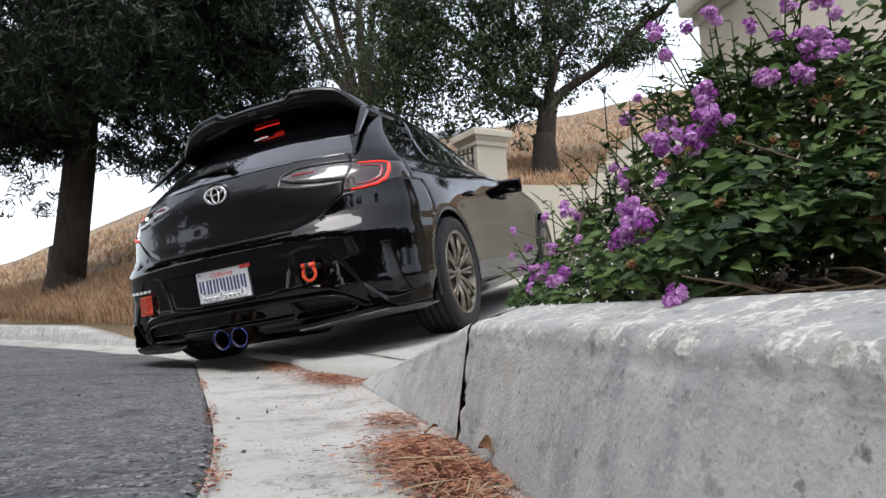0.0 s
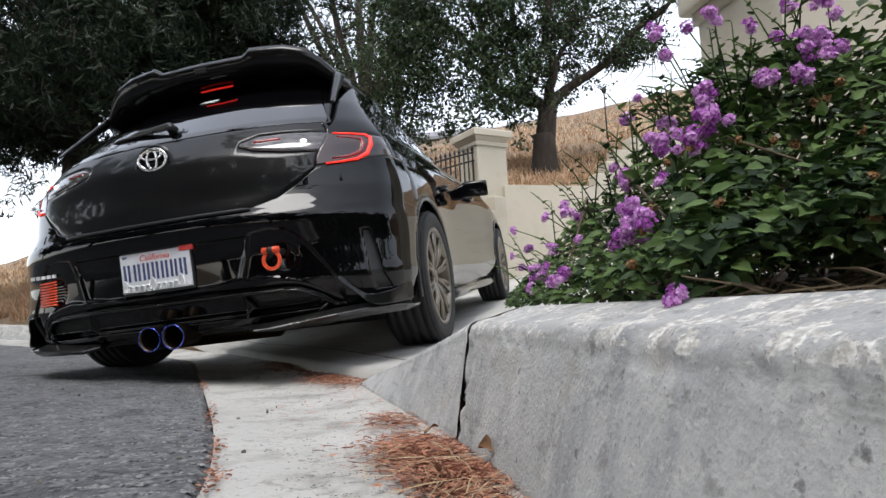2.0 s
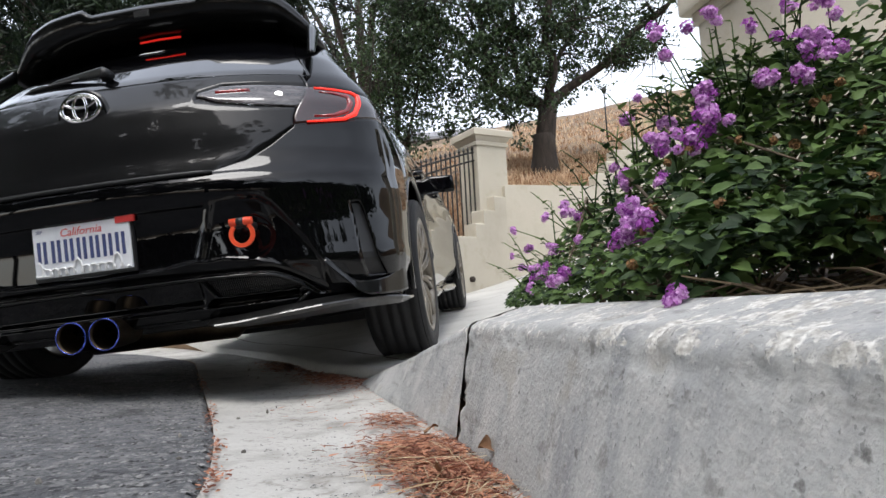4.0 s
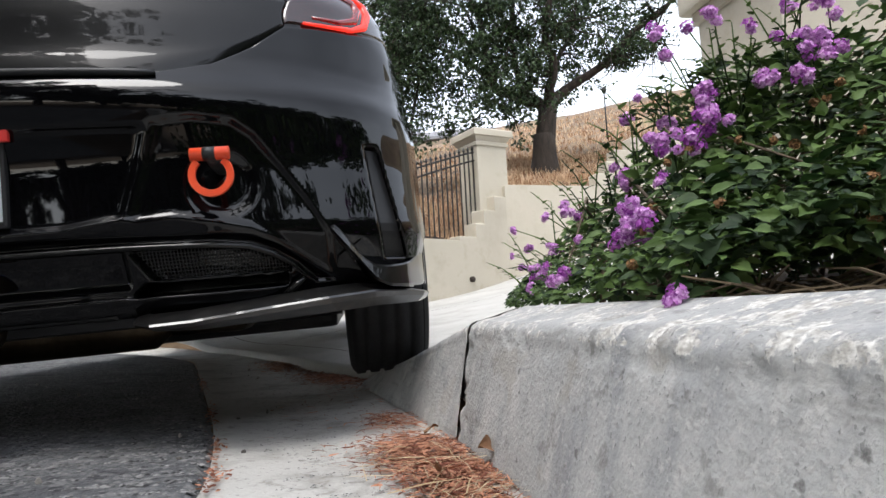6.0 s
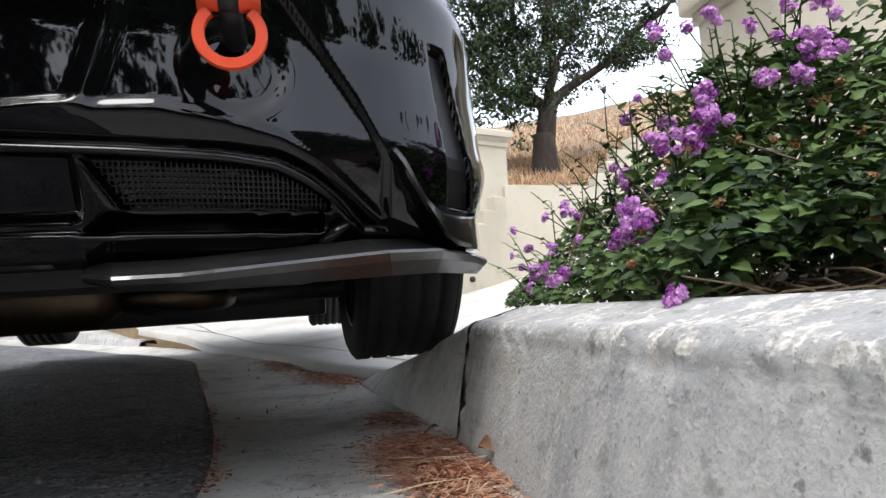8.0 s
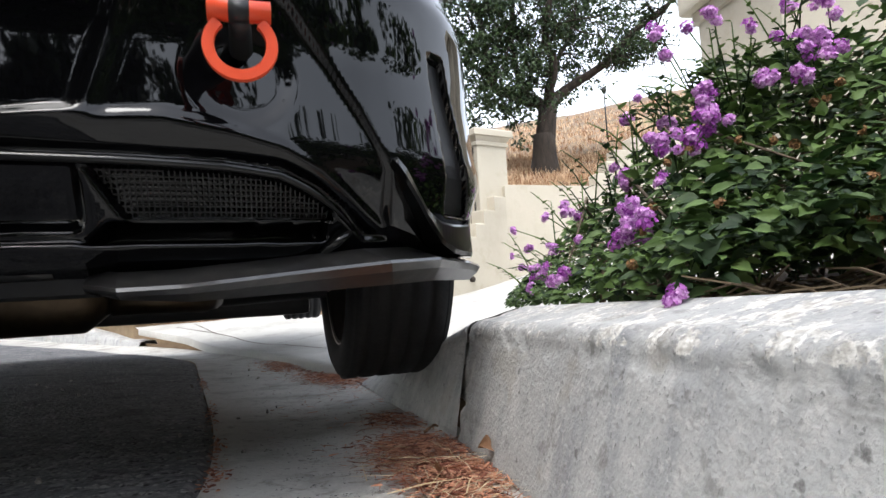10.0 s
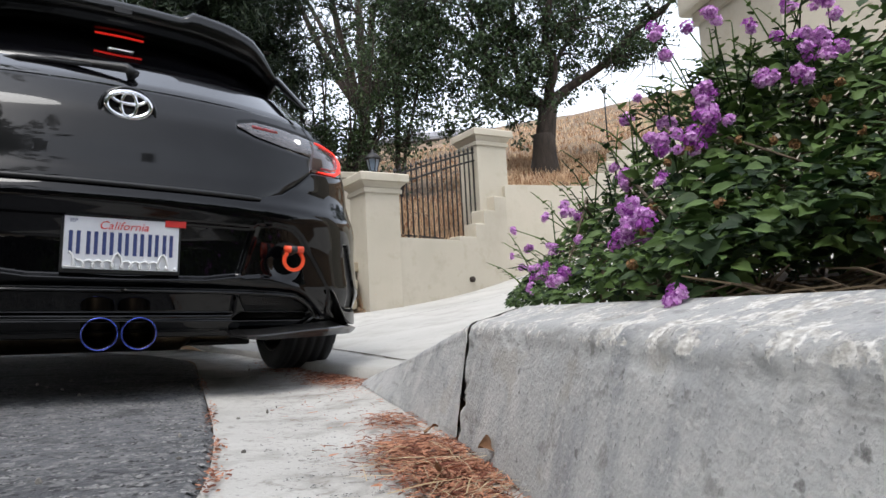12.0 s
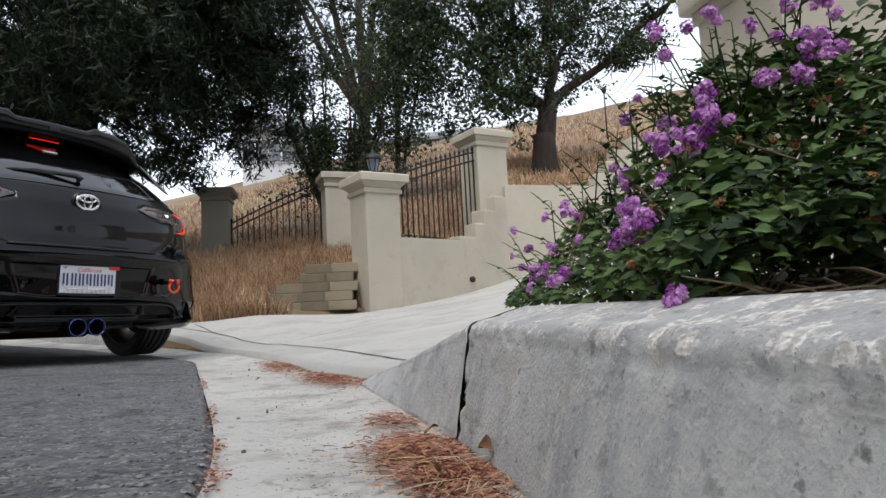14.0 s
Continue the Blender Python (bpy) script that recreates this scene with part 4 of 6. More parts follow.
dead_leaf(0.055, 0.985, 0.025, 0.05, 40, 40)
dead_leaf(-0.02, 0.90, 0.018, 0.03, 100, 15)
dead_leaf(-0.04, 1.2, 0.018, 0.03, 200, 10)


def pebbles():
    rng = np.random.default_rng(4)
    bm = bmesh.new()
    bmesh.ops.create_icosphere(bm, subdivisions=1, radius=1.0)
    for v in bm.verts:
        v.co *= 1 + 0.25 * noise.noise(v.co * 2)
    me = bpy.data.meshes.new("pebble")
    bm.to_mesh(me)
    bm.free()
    me.materials.append(STONE)
    for _ in range(60):
        x, y = rng.uniform(-1.6, -0.35), rng.uniform(0.8, 3.2)
        q, nl = PEBBLE_EDGE
        k = np.argmin(np.linalg.norm(q - (x, y), axis=1))
        o = float(np.dot(np.array((x, y)) - q[k], nl[k]))
        if o < -0.25:
            continue
        z = along_rise(y) + (0.055 * min(o, 1.7) if o > 0 else -0.01)
        ob = new("pebble", me)
        r = rng.uniform(0.002, 0.006)
        ob.matrix_basis = pose(x, y, z + r * 0.4, *(rng.random(3) * 300)) @ Matrix.Diagonal((r * 1.4, r, r * 0.7, 1))
        tagged(ob, "small grey stone lying on the street", "stone", "street pebbles")


PEBBLE_EDGE = curve_through(EDGE, 420)
pebbles()


def aggregate():
    """Worn stones that stand out of the old asphalt, and grit in the gutter."""
    rng = np.random.default_rng(14)
    q, nl = PEBBLE_EDGE
    seg = np.where((q[:, 1] > 0.5) & (q[:, 1] < 4.2))[0]
    oct_v = np.array([(1, 0, 0), (0, 1, 0), (-1, 0, 0), (0, -1, 0), (0, 0, 1), (0.7, 0.7, 0.35), (-0.7, 0.7, 0.35), (-0.7, -0.7, 0.35), (0.7, -0.7, 0.35)], float)
    oct_f = np.array([(0, 5, 4), (5, 1, 4), (1, 6, 4), (6, 2, 4), (2, 7, 4), (7, 3, 4), (3, 8, 4), (8, 0, 4)])
    vs, fs = [], []
    n = 16000
    k = rng.choice(seg, n, p=(1 / q[seg, 1] ** 1.5) / (1 / q[seg, 1] ** 1.5).sum())
    o = np.where(rng.random(n) < 0.9, rng.random(n) ** 1.3 * 1.5 + 0.01, -rng.random(n) * 0.3)
    for i in range(n):
        x, y = q[k[i]] + nl[k[i]] * o[i] + rng.normal(size=2) * 0.006
        z = along_rise(y) + (0.055 * min(o[i], 1.7) if o[i] > 0 else -0.012)
        r = rng.uniform(0.0016, 0.0048) * (1.0 if o[i] > 0 else 0.5)
        a = rng.random() * 6.28
        c, s_ = math.cos(a), math.sin(a)
        w = oct_v * np.array([r * rng.uniform(0.8, 1.5), r, r * 0.55]) * (1 + 0.15 * rng.normal(size=(9, 1)))
        vs.append(np.stack([w[:, 0] * c - w[:, 1] * s_ + x, w[:, 0] * s_ + w[:, 1] * c + y, w[:, 2] + z - 0.0006], 1))
        fs.append(oct_f + 9 * i)
    ob = new("road_grit", fast_mesh("road_grit", np.concatenate(vs), np.concatenate(fs), GRIT))
    tagged(ob, "grey worn stones standing out of the asphalt", "grit", kind="stuff")


aggregate()


# ---------------------------------------------------------------- flowering lantana behind the kerb
def leaf_mesh(name, L, W, seed):
    rng = np.random.default_rng(seed)
    vs, fs = [], []
    n = 7
    for i in range(n):
        u = i / (n - 1)
        w = W * math.sin(math.pi * u ** 0.75) * (1 - 0.25 * u)
        z = -0.22 * L * u * u
        for v in (-1, -0.5, 0, 0.5, 1):
            saw = 1 + 0.08 * (-1) ** i
            vs.append((L * u, w * v * saw, z + 0.35 * w * abs(v) + 0.02 * L * math.sin(9 * u) * abs(v)))
    return mesh_of(name, vs, grid_faces(n, 5), LANTANA, True)


def floret_head(name, seed, r, mat, n=22, fill=1.0):
    """A domed cluster of small four- and five-lobed florets on short tubes."""
    rng = np.random.default_rng(seed)
    vs, fs = [], []
    for k in range(n):
        u = (k + 0.5) / n
        th = math.acos(1 - u * 0.95)
        ph = k * 2.39996
        d = Vector((math.sin(th) * math.cos(ph), math.sin(th) * math.sin(ph), math.cos(th)))
        c = d * r * rng.uniform(0.65, 1.15) * (1 if k % 3 else 1.1)
        a = d.orthogonal().normalized()
        b = d.cross(a)
        fr = r * rng.uniform(0.34, 0.5)
        m = 5
        t0 = rng.random() * 6
        for j in range(m):
            t = t0 + 2 * math.pi * j / m
            e = a * math.cos(t) + b * math.sin(t)
            s = a * -math.sin(t) + b * math.cos(t)
            o = len(vs)
            lift = d * fr * rng.uniform(-0.15, 0.3)
            vs += [c, c + e * fr * 0.6 + s * fr * 0.42, c + e * fr + s * fr * 0.25 + lift, c + e * fr - s * fr * 0.25 + lift, c + e * fr * 0.6 - s * fr * 0.42]
            fs.append((o, o + 1, o + 2, o + 3, o + 4))
        o = len(vs)
        g = fr * 0.12
        vs += [c + a * g, c + b * g, c - a * g, c - b * g, d * r * 0.15]
        fs += [(o, o + 1, o + 4), (o + 1, o + 2, o + 4), (o + 2, o + 3, o + 4), (o + 3, o, o + 4)]
    return mesh_of(name, vs, fs, mat)


def lantana():
    rng = np.random.default_rng(19)
    bush = thing("lantana_bush", "sprawling lantana shrub with clusters of lilac flowers", "flowering shrub", pose(0.75, 1.5, 0.24))
    org = Vector((0.75, 1.5, 0.24))

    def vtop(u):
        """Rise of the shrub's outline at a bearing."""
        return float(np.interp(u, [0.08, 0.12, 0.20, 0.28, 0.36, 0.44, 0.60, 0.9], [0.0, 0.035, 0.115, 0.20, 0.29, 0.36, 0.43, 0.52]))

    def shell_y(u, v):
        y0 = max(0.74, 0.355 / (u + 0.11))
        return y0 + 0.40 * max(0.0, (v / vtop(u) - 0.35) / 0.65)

    def front(y):
        return 0.24 + (1.5 - y) * 0.11

    spots = []
    while len(spots) < 9000:
        y = rng.uniform(0.72, 2.1)
        x = front(y) - 0.05 + rng.random() * 1.35
        if x / y < 0.10 or x / y > 0.98:
            continue
        u = x / y
        if u < 0.40 and rng.random() < 0.35:
            continue
        y0 = max(0.74, 0.355 / (u + 0.11))
        f = min(1.0, 0.35 + 0.65 * max(0.0, (y - y0) / 0.40)) * (0.93 + 0.22 * noise.noise(Vector((x * 5, y * 5, 0))))
        v = vtop(u) * f * (1 - rng.random() ** 1.5)
        z = 0.24 + v * y
        low = 0.235 + 0.055 * float(smoothstep(0.36, 0.62, u)) * float(smoothstep(1.3, 0.9, y))
        if z < low or y > y0 + 0.62 or (y > y0 + 0.42 and v < vtop(u) * 0.5):
            continue
        spots.append((x, y, z))
    spots.sort(key=lambda p: p[0] ** 2 + p[1] ** 2)
    kinds = [leaf_mesh("leaf", 0.040, 0.0125, 1), leaf_mesh("leaf", 0.032, 0.011, 2), leaf_mesh("leaf", 0.024, 0.009, 3)]
    rest_v, rest_f = [], []
    for n_, p in enumerate(spots):
        out = Vector((p[0] - 0.95, p[1] - 1.75, (p[2] - 0.25) * 0.9)).normalized()
        a = rng.uniform(-math.pi, math.pi)
        d = (out * 0.9 + Vector((math.cos(a), math.sin(a), rng.uniform(-0.5, 0.25))) * 0.9).normalized()
        up = (Vector((0, -0.35, 0.9)) + Vector(rng.normal(size=3)) * 0.45).normalized()
        s = up.cross(d).normalized()
        up = d.cross(s)
        k = int(rng.integers(0, 3))
        sc = rng.uniform(0.6, 1.15) * float(np.interp(p[0] / p[1], [0.10, 0.25, 0.45], [0.50, 0.72, 1.0]))
        m = Matrix((d, s, up)).transposed().to_4x4()
        m = Matrix.Translation(Vector(p) - org) @ m @ Matrix.Diagonal((sc, sc, sc, 1))
        if n_ % 30 == 0:
            part("leaf", kinds[k], LANTANA, bush).matrix_basis = m
        else:
            me = kinds[k]
            o = len(rest_v)
            rest_v += [m @ v.co for v in me.vertices]
            rest_f += [tuple(o + i for i in f.vertices) for f in me.polygons]
    tagged(part("foliage", (rest_v, rest_f, True), LANTANA, bush), kind="stuff")
    # stems
    stems = []
    for _ in range(110):
        p = Vector(spots[int(rng.integers(0, len(spots)))])
        root = Vector((0.55 + rng.uniform(-0.15, 0.7), 1.5 + rng.uniform(-0.3, 0.5), 0.22))
        mid = root.lerp(p, 0.55) + Vector((0, 0, 0.10 + 0.1 * rng.random())) + Vector(rng.normal(size=3)) * 0.03
        stems.append(tube([root - org, mid - org, p - org], [0.005, 0.0035, 0.0015], 5))
    tagged(part("twig_mass", (*joined(stems), True), TWIG, bush, "thin brown twigs"), kind="stuff")
    # flower heads
    heads = [floret_head("flower_head", 1, 0.021, PETAL, 18), floret_head("flower_head", 2, 0.017, PETAL, 13), floret_head("flower_head", 3, 0.014, PETAL_DEEP, 10)]
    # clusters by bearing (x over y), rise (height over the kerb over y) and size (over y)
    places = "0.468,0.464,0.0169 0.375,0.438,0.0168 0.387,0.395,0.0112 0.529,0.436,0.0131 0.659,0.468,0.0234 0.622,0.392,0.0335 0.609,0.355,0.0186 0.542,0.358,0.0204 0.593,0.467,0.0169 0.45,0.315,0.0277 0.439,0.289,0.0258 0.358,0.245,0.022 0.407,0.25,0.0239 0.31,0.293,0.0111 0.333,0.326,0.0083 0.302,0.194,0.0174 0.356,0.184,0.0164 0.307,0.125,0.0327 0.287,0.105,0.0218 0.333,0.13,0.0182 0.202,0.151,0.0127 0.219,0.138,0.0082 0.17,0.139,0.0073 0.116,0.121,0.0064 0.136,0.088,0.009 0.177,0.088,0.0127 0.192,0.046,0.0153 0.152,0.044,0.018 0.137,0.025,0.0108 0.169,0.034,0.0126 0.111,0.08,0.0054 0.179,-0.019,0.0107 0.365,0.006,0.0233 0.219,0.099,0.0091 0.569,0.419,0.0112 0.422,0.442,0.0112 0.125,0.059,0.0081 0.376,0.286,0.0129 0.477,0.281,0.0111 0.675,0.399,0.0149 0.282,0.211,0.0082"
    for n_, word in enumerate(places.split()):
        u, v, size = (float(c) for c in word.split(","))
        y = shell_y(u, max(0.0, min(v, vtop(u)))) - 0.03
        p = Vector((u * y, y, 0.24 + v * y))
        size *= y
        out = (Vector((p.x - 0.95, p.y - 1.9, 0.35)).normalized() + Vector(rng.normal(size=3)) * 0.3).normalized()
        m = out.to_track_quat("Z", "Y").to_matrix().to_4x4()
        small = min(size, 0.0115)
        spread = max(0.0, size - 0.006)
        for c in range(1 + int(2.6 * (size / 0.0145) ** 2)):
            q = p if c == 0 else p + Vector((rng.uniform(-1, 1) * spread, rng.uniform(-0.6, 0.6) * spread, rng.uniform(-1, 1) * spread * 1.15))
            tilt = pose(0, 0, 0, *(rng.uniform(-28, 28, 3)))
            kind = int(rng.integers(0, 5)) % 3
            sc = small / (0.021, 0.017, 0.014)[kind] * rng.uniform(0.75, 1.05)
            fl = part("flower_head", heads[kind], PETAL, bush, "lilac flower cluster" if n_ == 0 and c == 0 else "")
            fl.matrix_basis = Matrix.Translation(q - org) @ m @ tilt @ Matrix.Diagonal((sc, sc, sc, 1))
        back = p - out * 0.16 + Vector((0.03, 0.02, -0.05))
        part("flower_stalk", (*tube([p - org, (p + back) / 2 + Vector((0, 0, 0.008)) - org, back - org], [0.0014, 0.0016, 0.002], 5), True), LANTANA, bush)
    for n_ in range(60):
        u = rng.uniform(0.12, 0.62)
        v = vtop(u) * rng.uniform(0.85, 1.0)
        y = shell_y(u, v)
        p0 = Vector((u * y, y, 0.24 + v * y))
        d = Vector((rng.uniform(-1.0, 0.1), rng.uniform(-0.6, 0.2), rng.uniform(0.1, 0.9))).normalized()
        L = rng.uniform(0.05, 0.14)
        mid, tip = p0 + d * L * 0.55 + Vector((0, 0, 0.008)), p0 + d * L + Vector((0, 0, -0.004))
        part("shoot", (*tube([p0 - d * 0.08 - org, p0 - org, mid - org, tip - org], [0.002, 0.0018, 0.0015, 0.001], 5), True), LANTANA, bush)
        for c in range(6):
            t = 0.25 + 0.15 * c
            q = p0.lerp(tip, min(t, 1.0))
            a = c * 1.57 + rng.random()
            ld = (d * 0.5 + Vector((math.cos(a), math.sin(a), 0.15))).normalized()
            sd = Vector((0, 0, 1)).cross(ld).normalized()
            m = Matrix((ld, sd, ld.cross(sd))).transposed().to_4x4()
            sc = rng.uniform(0.4, 0.75) * (1.2 - 0.5 * t)
            lf = part("leaf", kinds[c % 3], LANTANA, bush)
            lf.matrix_basis = Matrix.Translation(q - org) @ m @ Matrix.Diagonal((sc, sc, sc, 1))
    dry = floret_head("seed_head", 9, 0.007, DEADHEAD, 16)
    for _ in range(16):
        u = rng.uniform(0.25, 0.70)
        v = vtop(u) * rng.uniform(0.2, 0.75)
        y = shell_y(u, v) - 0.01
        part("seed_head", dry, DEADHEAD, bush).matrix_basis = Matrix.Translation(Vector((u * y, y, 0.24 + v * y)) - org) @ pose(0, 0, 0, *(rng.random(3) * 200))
    # dry twigs and fallen leaves under the shrub
    tw = []
    for _ in range(130):
        y = rng.uniform(0.62, 1.15)
        x = front(y) + rng.uniform(-0.02, 0.35)
        a = rng.random() * 6.28
        L = rng.uniform(0.04, 0.16)
        c = Vector((x, y, 0.225 + rng.random() * 0.03))
        d = Vector((math.cos(a) * L, math.sin(a) * L, rng.uniform(-0.01, 0.05)))
        tw.append(tube([c - d / 2 - org, c + Vector((0, 0, 0.008)) - org, c + d / 2 - org], [0.0015, 0.0018, 0.001], 4))
    tagged(part("twig_litter", joined(tw), TWIG, bush), kind="stuff")



def lantana_hedge():
    """The shrub goes on along the kerb past the camera; the car's flank mirrors it."""
    rng = np.random.default_rng(31)
    bush = thing("lantana_bush", "dense dark lantana shrub along the kerb with few lilac flowers", "flowering shrub", pose(1.2, -0.6, 0.24))
    centres = []
    while len(centres) < 420:
        x, y, z = rng.uniform(0.42, 2.4), rng.uniform(-2.4, 1.5), rng.uniform(0.02, 0.95)
        if x < 0.78 * y + 0.16 or x < 0.46 + 0.25 * z or z > 0.30 + 0.75 * (x - 0.42):
            continue
        centres.append((x - 1.2, y + 0.6, z))
    v, f = leaf_cloud(centres, [0.12] * len(centres), 34, 0.045, rng, 0.75)
    tagged(part("foliage", fast_mesh("foliage", v, f, LANTANA), LANTANA, bush), kind="stuff")
    stems = [tube([(rng.uniform(-0.5, 0.6), c[1] + rng.uniform(-0.2, 0.2), -0.04), c], [0.006, 0.002], 5) for c in centres[::6]]
    tagged(part("twig_mass", (*joined(stems), True), TWIG, bush), kind="stuff")
    head = floret_head("flower_head", 5, 0.02, PETAL, 14)
    for c in centres[::9]:
        part("flower_head", head, PETAL, bush).matrix_basis = Matrix.Translation((c[0] - 0.10, c[1], c[2] + 0.06)) @ pose(0, 0, 0, *(rng.uniform(-60, 60, 3)))


lantana()
lantana_hedge()


# ---------------------------------------------------------------- the car (x to its right, y forward, z up; origin under the plate)
ZK = [0.17, 0.24, 0.30, 0.34, 0.365, 0.40, 0.50, 0.58, 0.61, 0.64, 0.67, 0.72, 0.80, 0.90, 0.97, 1.02, 1.15, 1.28, 1.37, 1.41, 1.43, 1.44]
WK = [0.84, 0.87, 0.89, 0.90, 0.905, 0.90, 0.90, 0.90, 0.895, 0.89, 0.888, 0.88, 0.872, 0.855, 0.825, 0.79, 0.70, 0.625, 0.575, 0.52, 0.42, 0.2]
RK = [0.10, 0.04, 0.01, -0.01, -0.02, -0.018, -0.015, -0.03, -0.04, -0.038, -0.015, 0.005, 0.015, 0.045, 0.10, 0.145, 0.31, 0.54, 0.66, 0.76, 0.95, 1.3]
AK = [0.34, 0.34, 0.34, 0.345, 0.35, 0.36, 0.385, 0.405, 0.41, 0.415, 0.415, 0.41, 0.40, 0.39, 0.37, 0.35, 0.31, 0.26, 0.24, 0.22, 0.2, 0.2]
PK = [3.0, 3.0, 3.0, 3.0, 3.0, 3.0, 2.9, 2.8, 2.7, 2.6, 2.5, 2.3, 2.2, 2.2, 2.2, 2.3, 2.5, 2.5, 2.5, 2.5, 2.5, 2.5]
FK = [4.0, 4.15, 4.25, 4.28, 4.3, 4.3, 4.3, 4.28, 4.26, 4.24, 4.2, 4.15, 4.0, 3.55, 3.2, 3.05, 2.77, 2.45, 2.25, 2.1, 1.9, 1.6]
AXLE_R, AXLE_F, TRACK, WHEEL_R = 0.84, 3.48, 0.812, 0.318


def smooth_key(vals, z):
    """Value at height z, rounded a little between the keys."""
    return sum(w * np.interp(z + o, ZK, vals) for o, w in ((-0.016, 0.2), (-0.008, 0.2), (0, 0.2), (0.008, 0.2), (0.016, 0.2)))


# rows of the shell follow these lines (height against the share of the half width at the tail; the last value holds along the side)
SHARE = [0.0, 0.42, 0.50, 0.62, 0.71, 0.80, 0.91, 1.0]
LINES = [
    [0.226, 0.220, 0.216, 0.212, 0.212, 0.212, 0.210, 0.205],
    [0.660, 0.664, 0.672, 0.700, 0.745, 0.806, 0.824, 0.850],
    [0.922, 0.930, 0.904, 0.888, 0.880, 0.874, 0.868, 0.880],
    [0.934, 0.940, 0.968, 0.970, 0.967, 0.962, 0.955, 0.945],
    [1.02, 1.02, 1.02, 1.02, 1.02, 1.02, 1.02, 1.01],
    [1.36, 1.36, 1.36, 1.36, 1.36, 1.36, 1.36, 1.35],
    [1.44, 1.44, 1.44, 1.44, 1.44, 1.44, 1.44, 1.44],
]
BANDS = [132, 12, 10, 8, 26, 14]
HATCH_I, TAIL_N = 128, 190
RIDGE_X, RIDGE_Z = [0.0, 0.28, 0.40, 0.487, 0.548, 0.587, 0.622, 0.66], [0.353, 0.352, 0.350, 0.347, 0.340, 0.323, 0.299, 0.262]
BROW_X, BROW_Z = [0.0, 0.24, 0.31, 0.42, 0.489, 0.554, 0.60, 0.644, 0.70], [0.378, 0.382, 0.392, 0.402, 0.391, 0.372, 0.346, 0.312, 0.270]
POD_X, POD_Z = [0.36, 0.40, 0.465, 0.53, 0.565, 0.61, 0.655, 0.69], [0.556, 0.576, 0.584, 0.577, 0.552, 0.490, 0.425, 0.362]


def bumper_relief(x, z):
    """How far the tail is pressed in (+) or stands out (-) at places of the bumper."""
    ax = np.abs(x)
    s = smoothstep
    zr, zb, zp = np.interp(ax, RIDGE_X, RIDGE_Z), np.interp(ax, BROW_X, BROW_Z), np.interp(ax, POD_X, POD_Z)
    # pocket of the plate, and the hook's panel below its arched edge
    half = 0.338 + 0.28 * (z - 0.40)
    d = 0.013 * s(half + 0.012, half - 0.012, ax) * s(zb + 0.002, zb + 0.016, z) * s(0.570, 0.556, z)
    d += 0.009 * s(half - 0.004, half + 0.03, ax) * s(zp + 0.002, zp - 0.008, z) * s(zb - 0.01, zb + 0.01, z) * s(0.70, 0.685, ax)
    r = np.hypot(ax - 0.507, z - 0.455)
    d += 0.007 * s(0.070, 0.040, r)
    # the brow turns under down to the ridge, which stands out again
    d += 0.024 * np.clip((zb - z) / np.maximum(zb - zr, 0.004), 0, 1) * s(zr - 0.001, zr + 0.006, z) * s(0.72, 0.64, ax)
    below = s(zr - 0.002, zr - 0.010, z) * s(0.665, 0.64, ax)
    # grille opening
    left = 0.340 + 0.60 * np.maximum(0.0, 0.342 - z)
    d += 0.034 * below * s(0.284, 0.291, z) * s(left, left + 0.012, ax) * s(0.618, 0.606, ax)
    # slot under the grille
    sl = 0.331 + 1.25 * np.maximum(0.0, z - 0.260)
    d += 0.060 * s(0.2855, 0.280, z) * s(0.258, 0.264, z) * s(sl, sl + 0.010, ax) * s(0.607, 0.596, ax)
    # dark middle panel, and the shelf below it
    d += 0.020 * below * s(0.268, 0.290, z) * s(0.345, 0.325, ax)
    d -= 0.012 * s(0.266, 0.256, z) * s(0.222, 0.236, z) * s(0.62, 0.57, ax)
    # upright slot at the corner
    v0, v1 = 0.776 + 0.105 * (0.537 - z), 0.805 + 0.20 * (0.545 - z)
    d += 0.022 * s(v0 - 0.001, v0 + 0.006, ax) * s(v1 + 0.002, v1 - 0.004, ax) * s(0.298, 0.304, z) * s(0.545, 0.535, z)
    return d


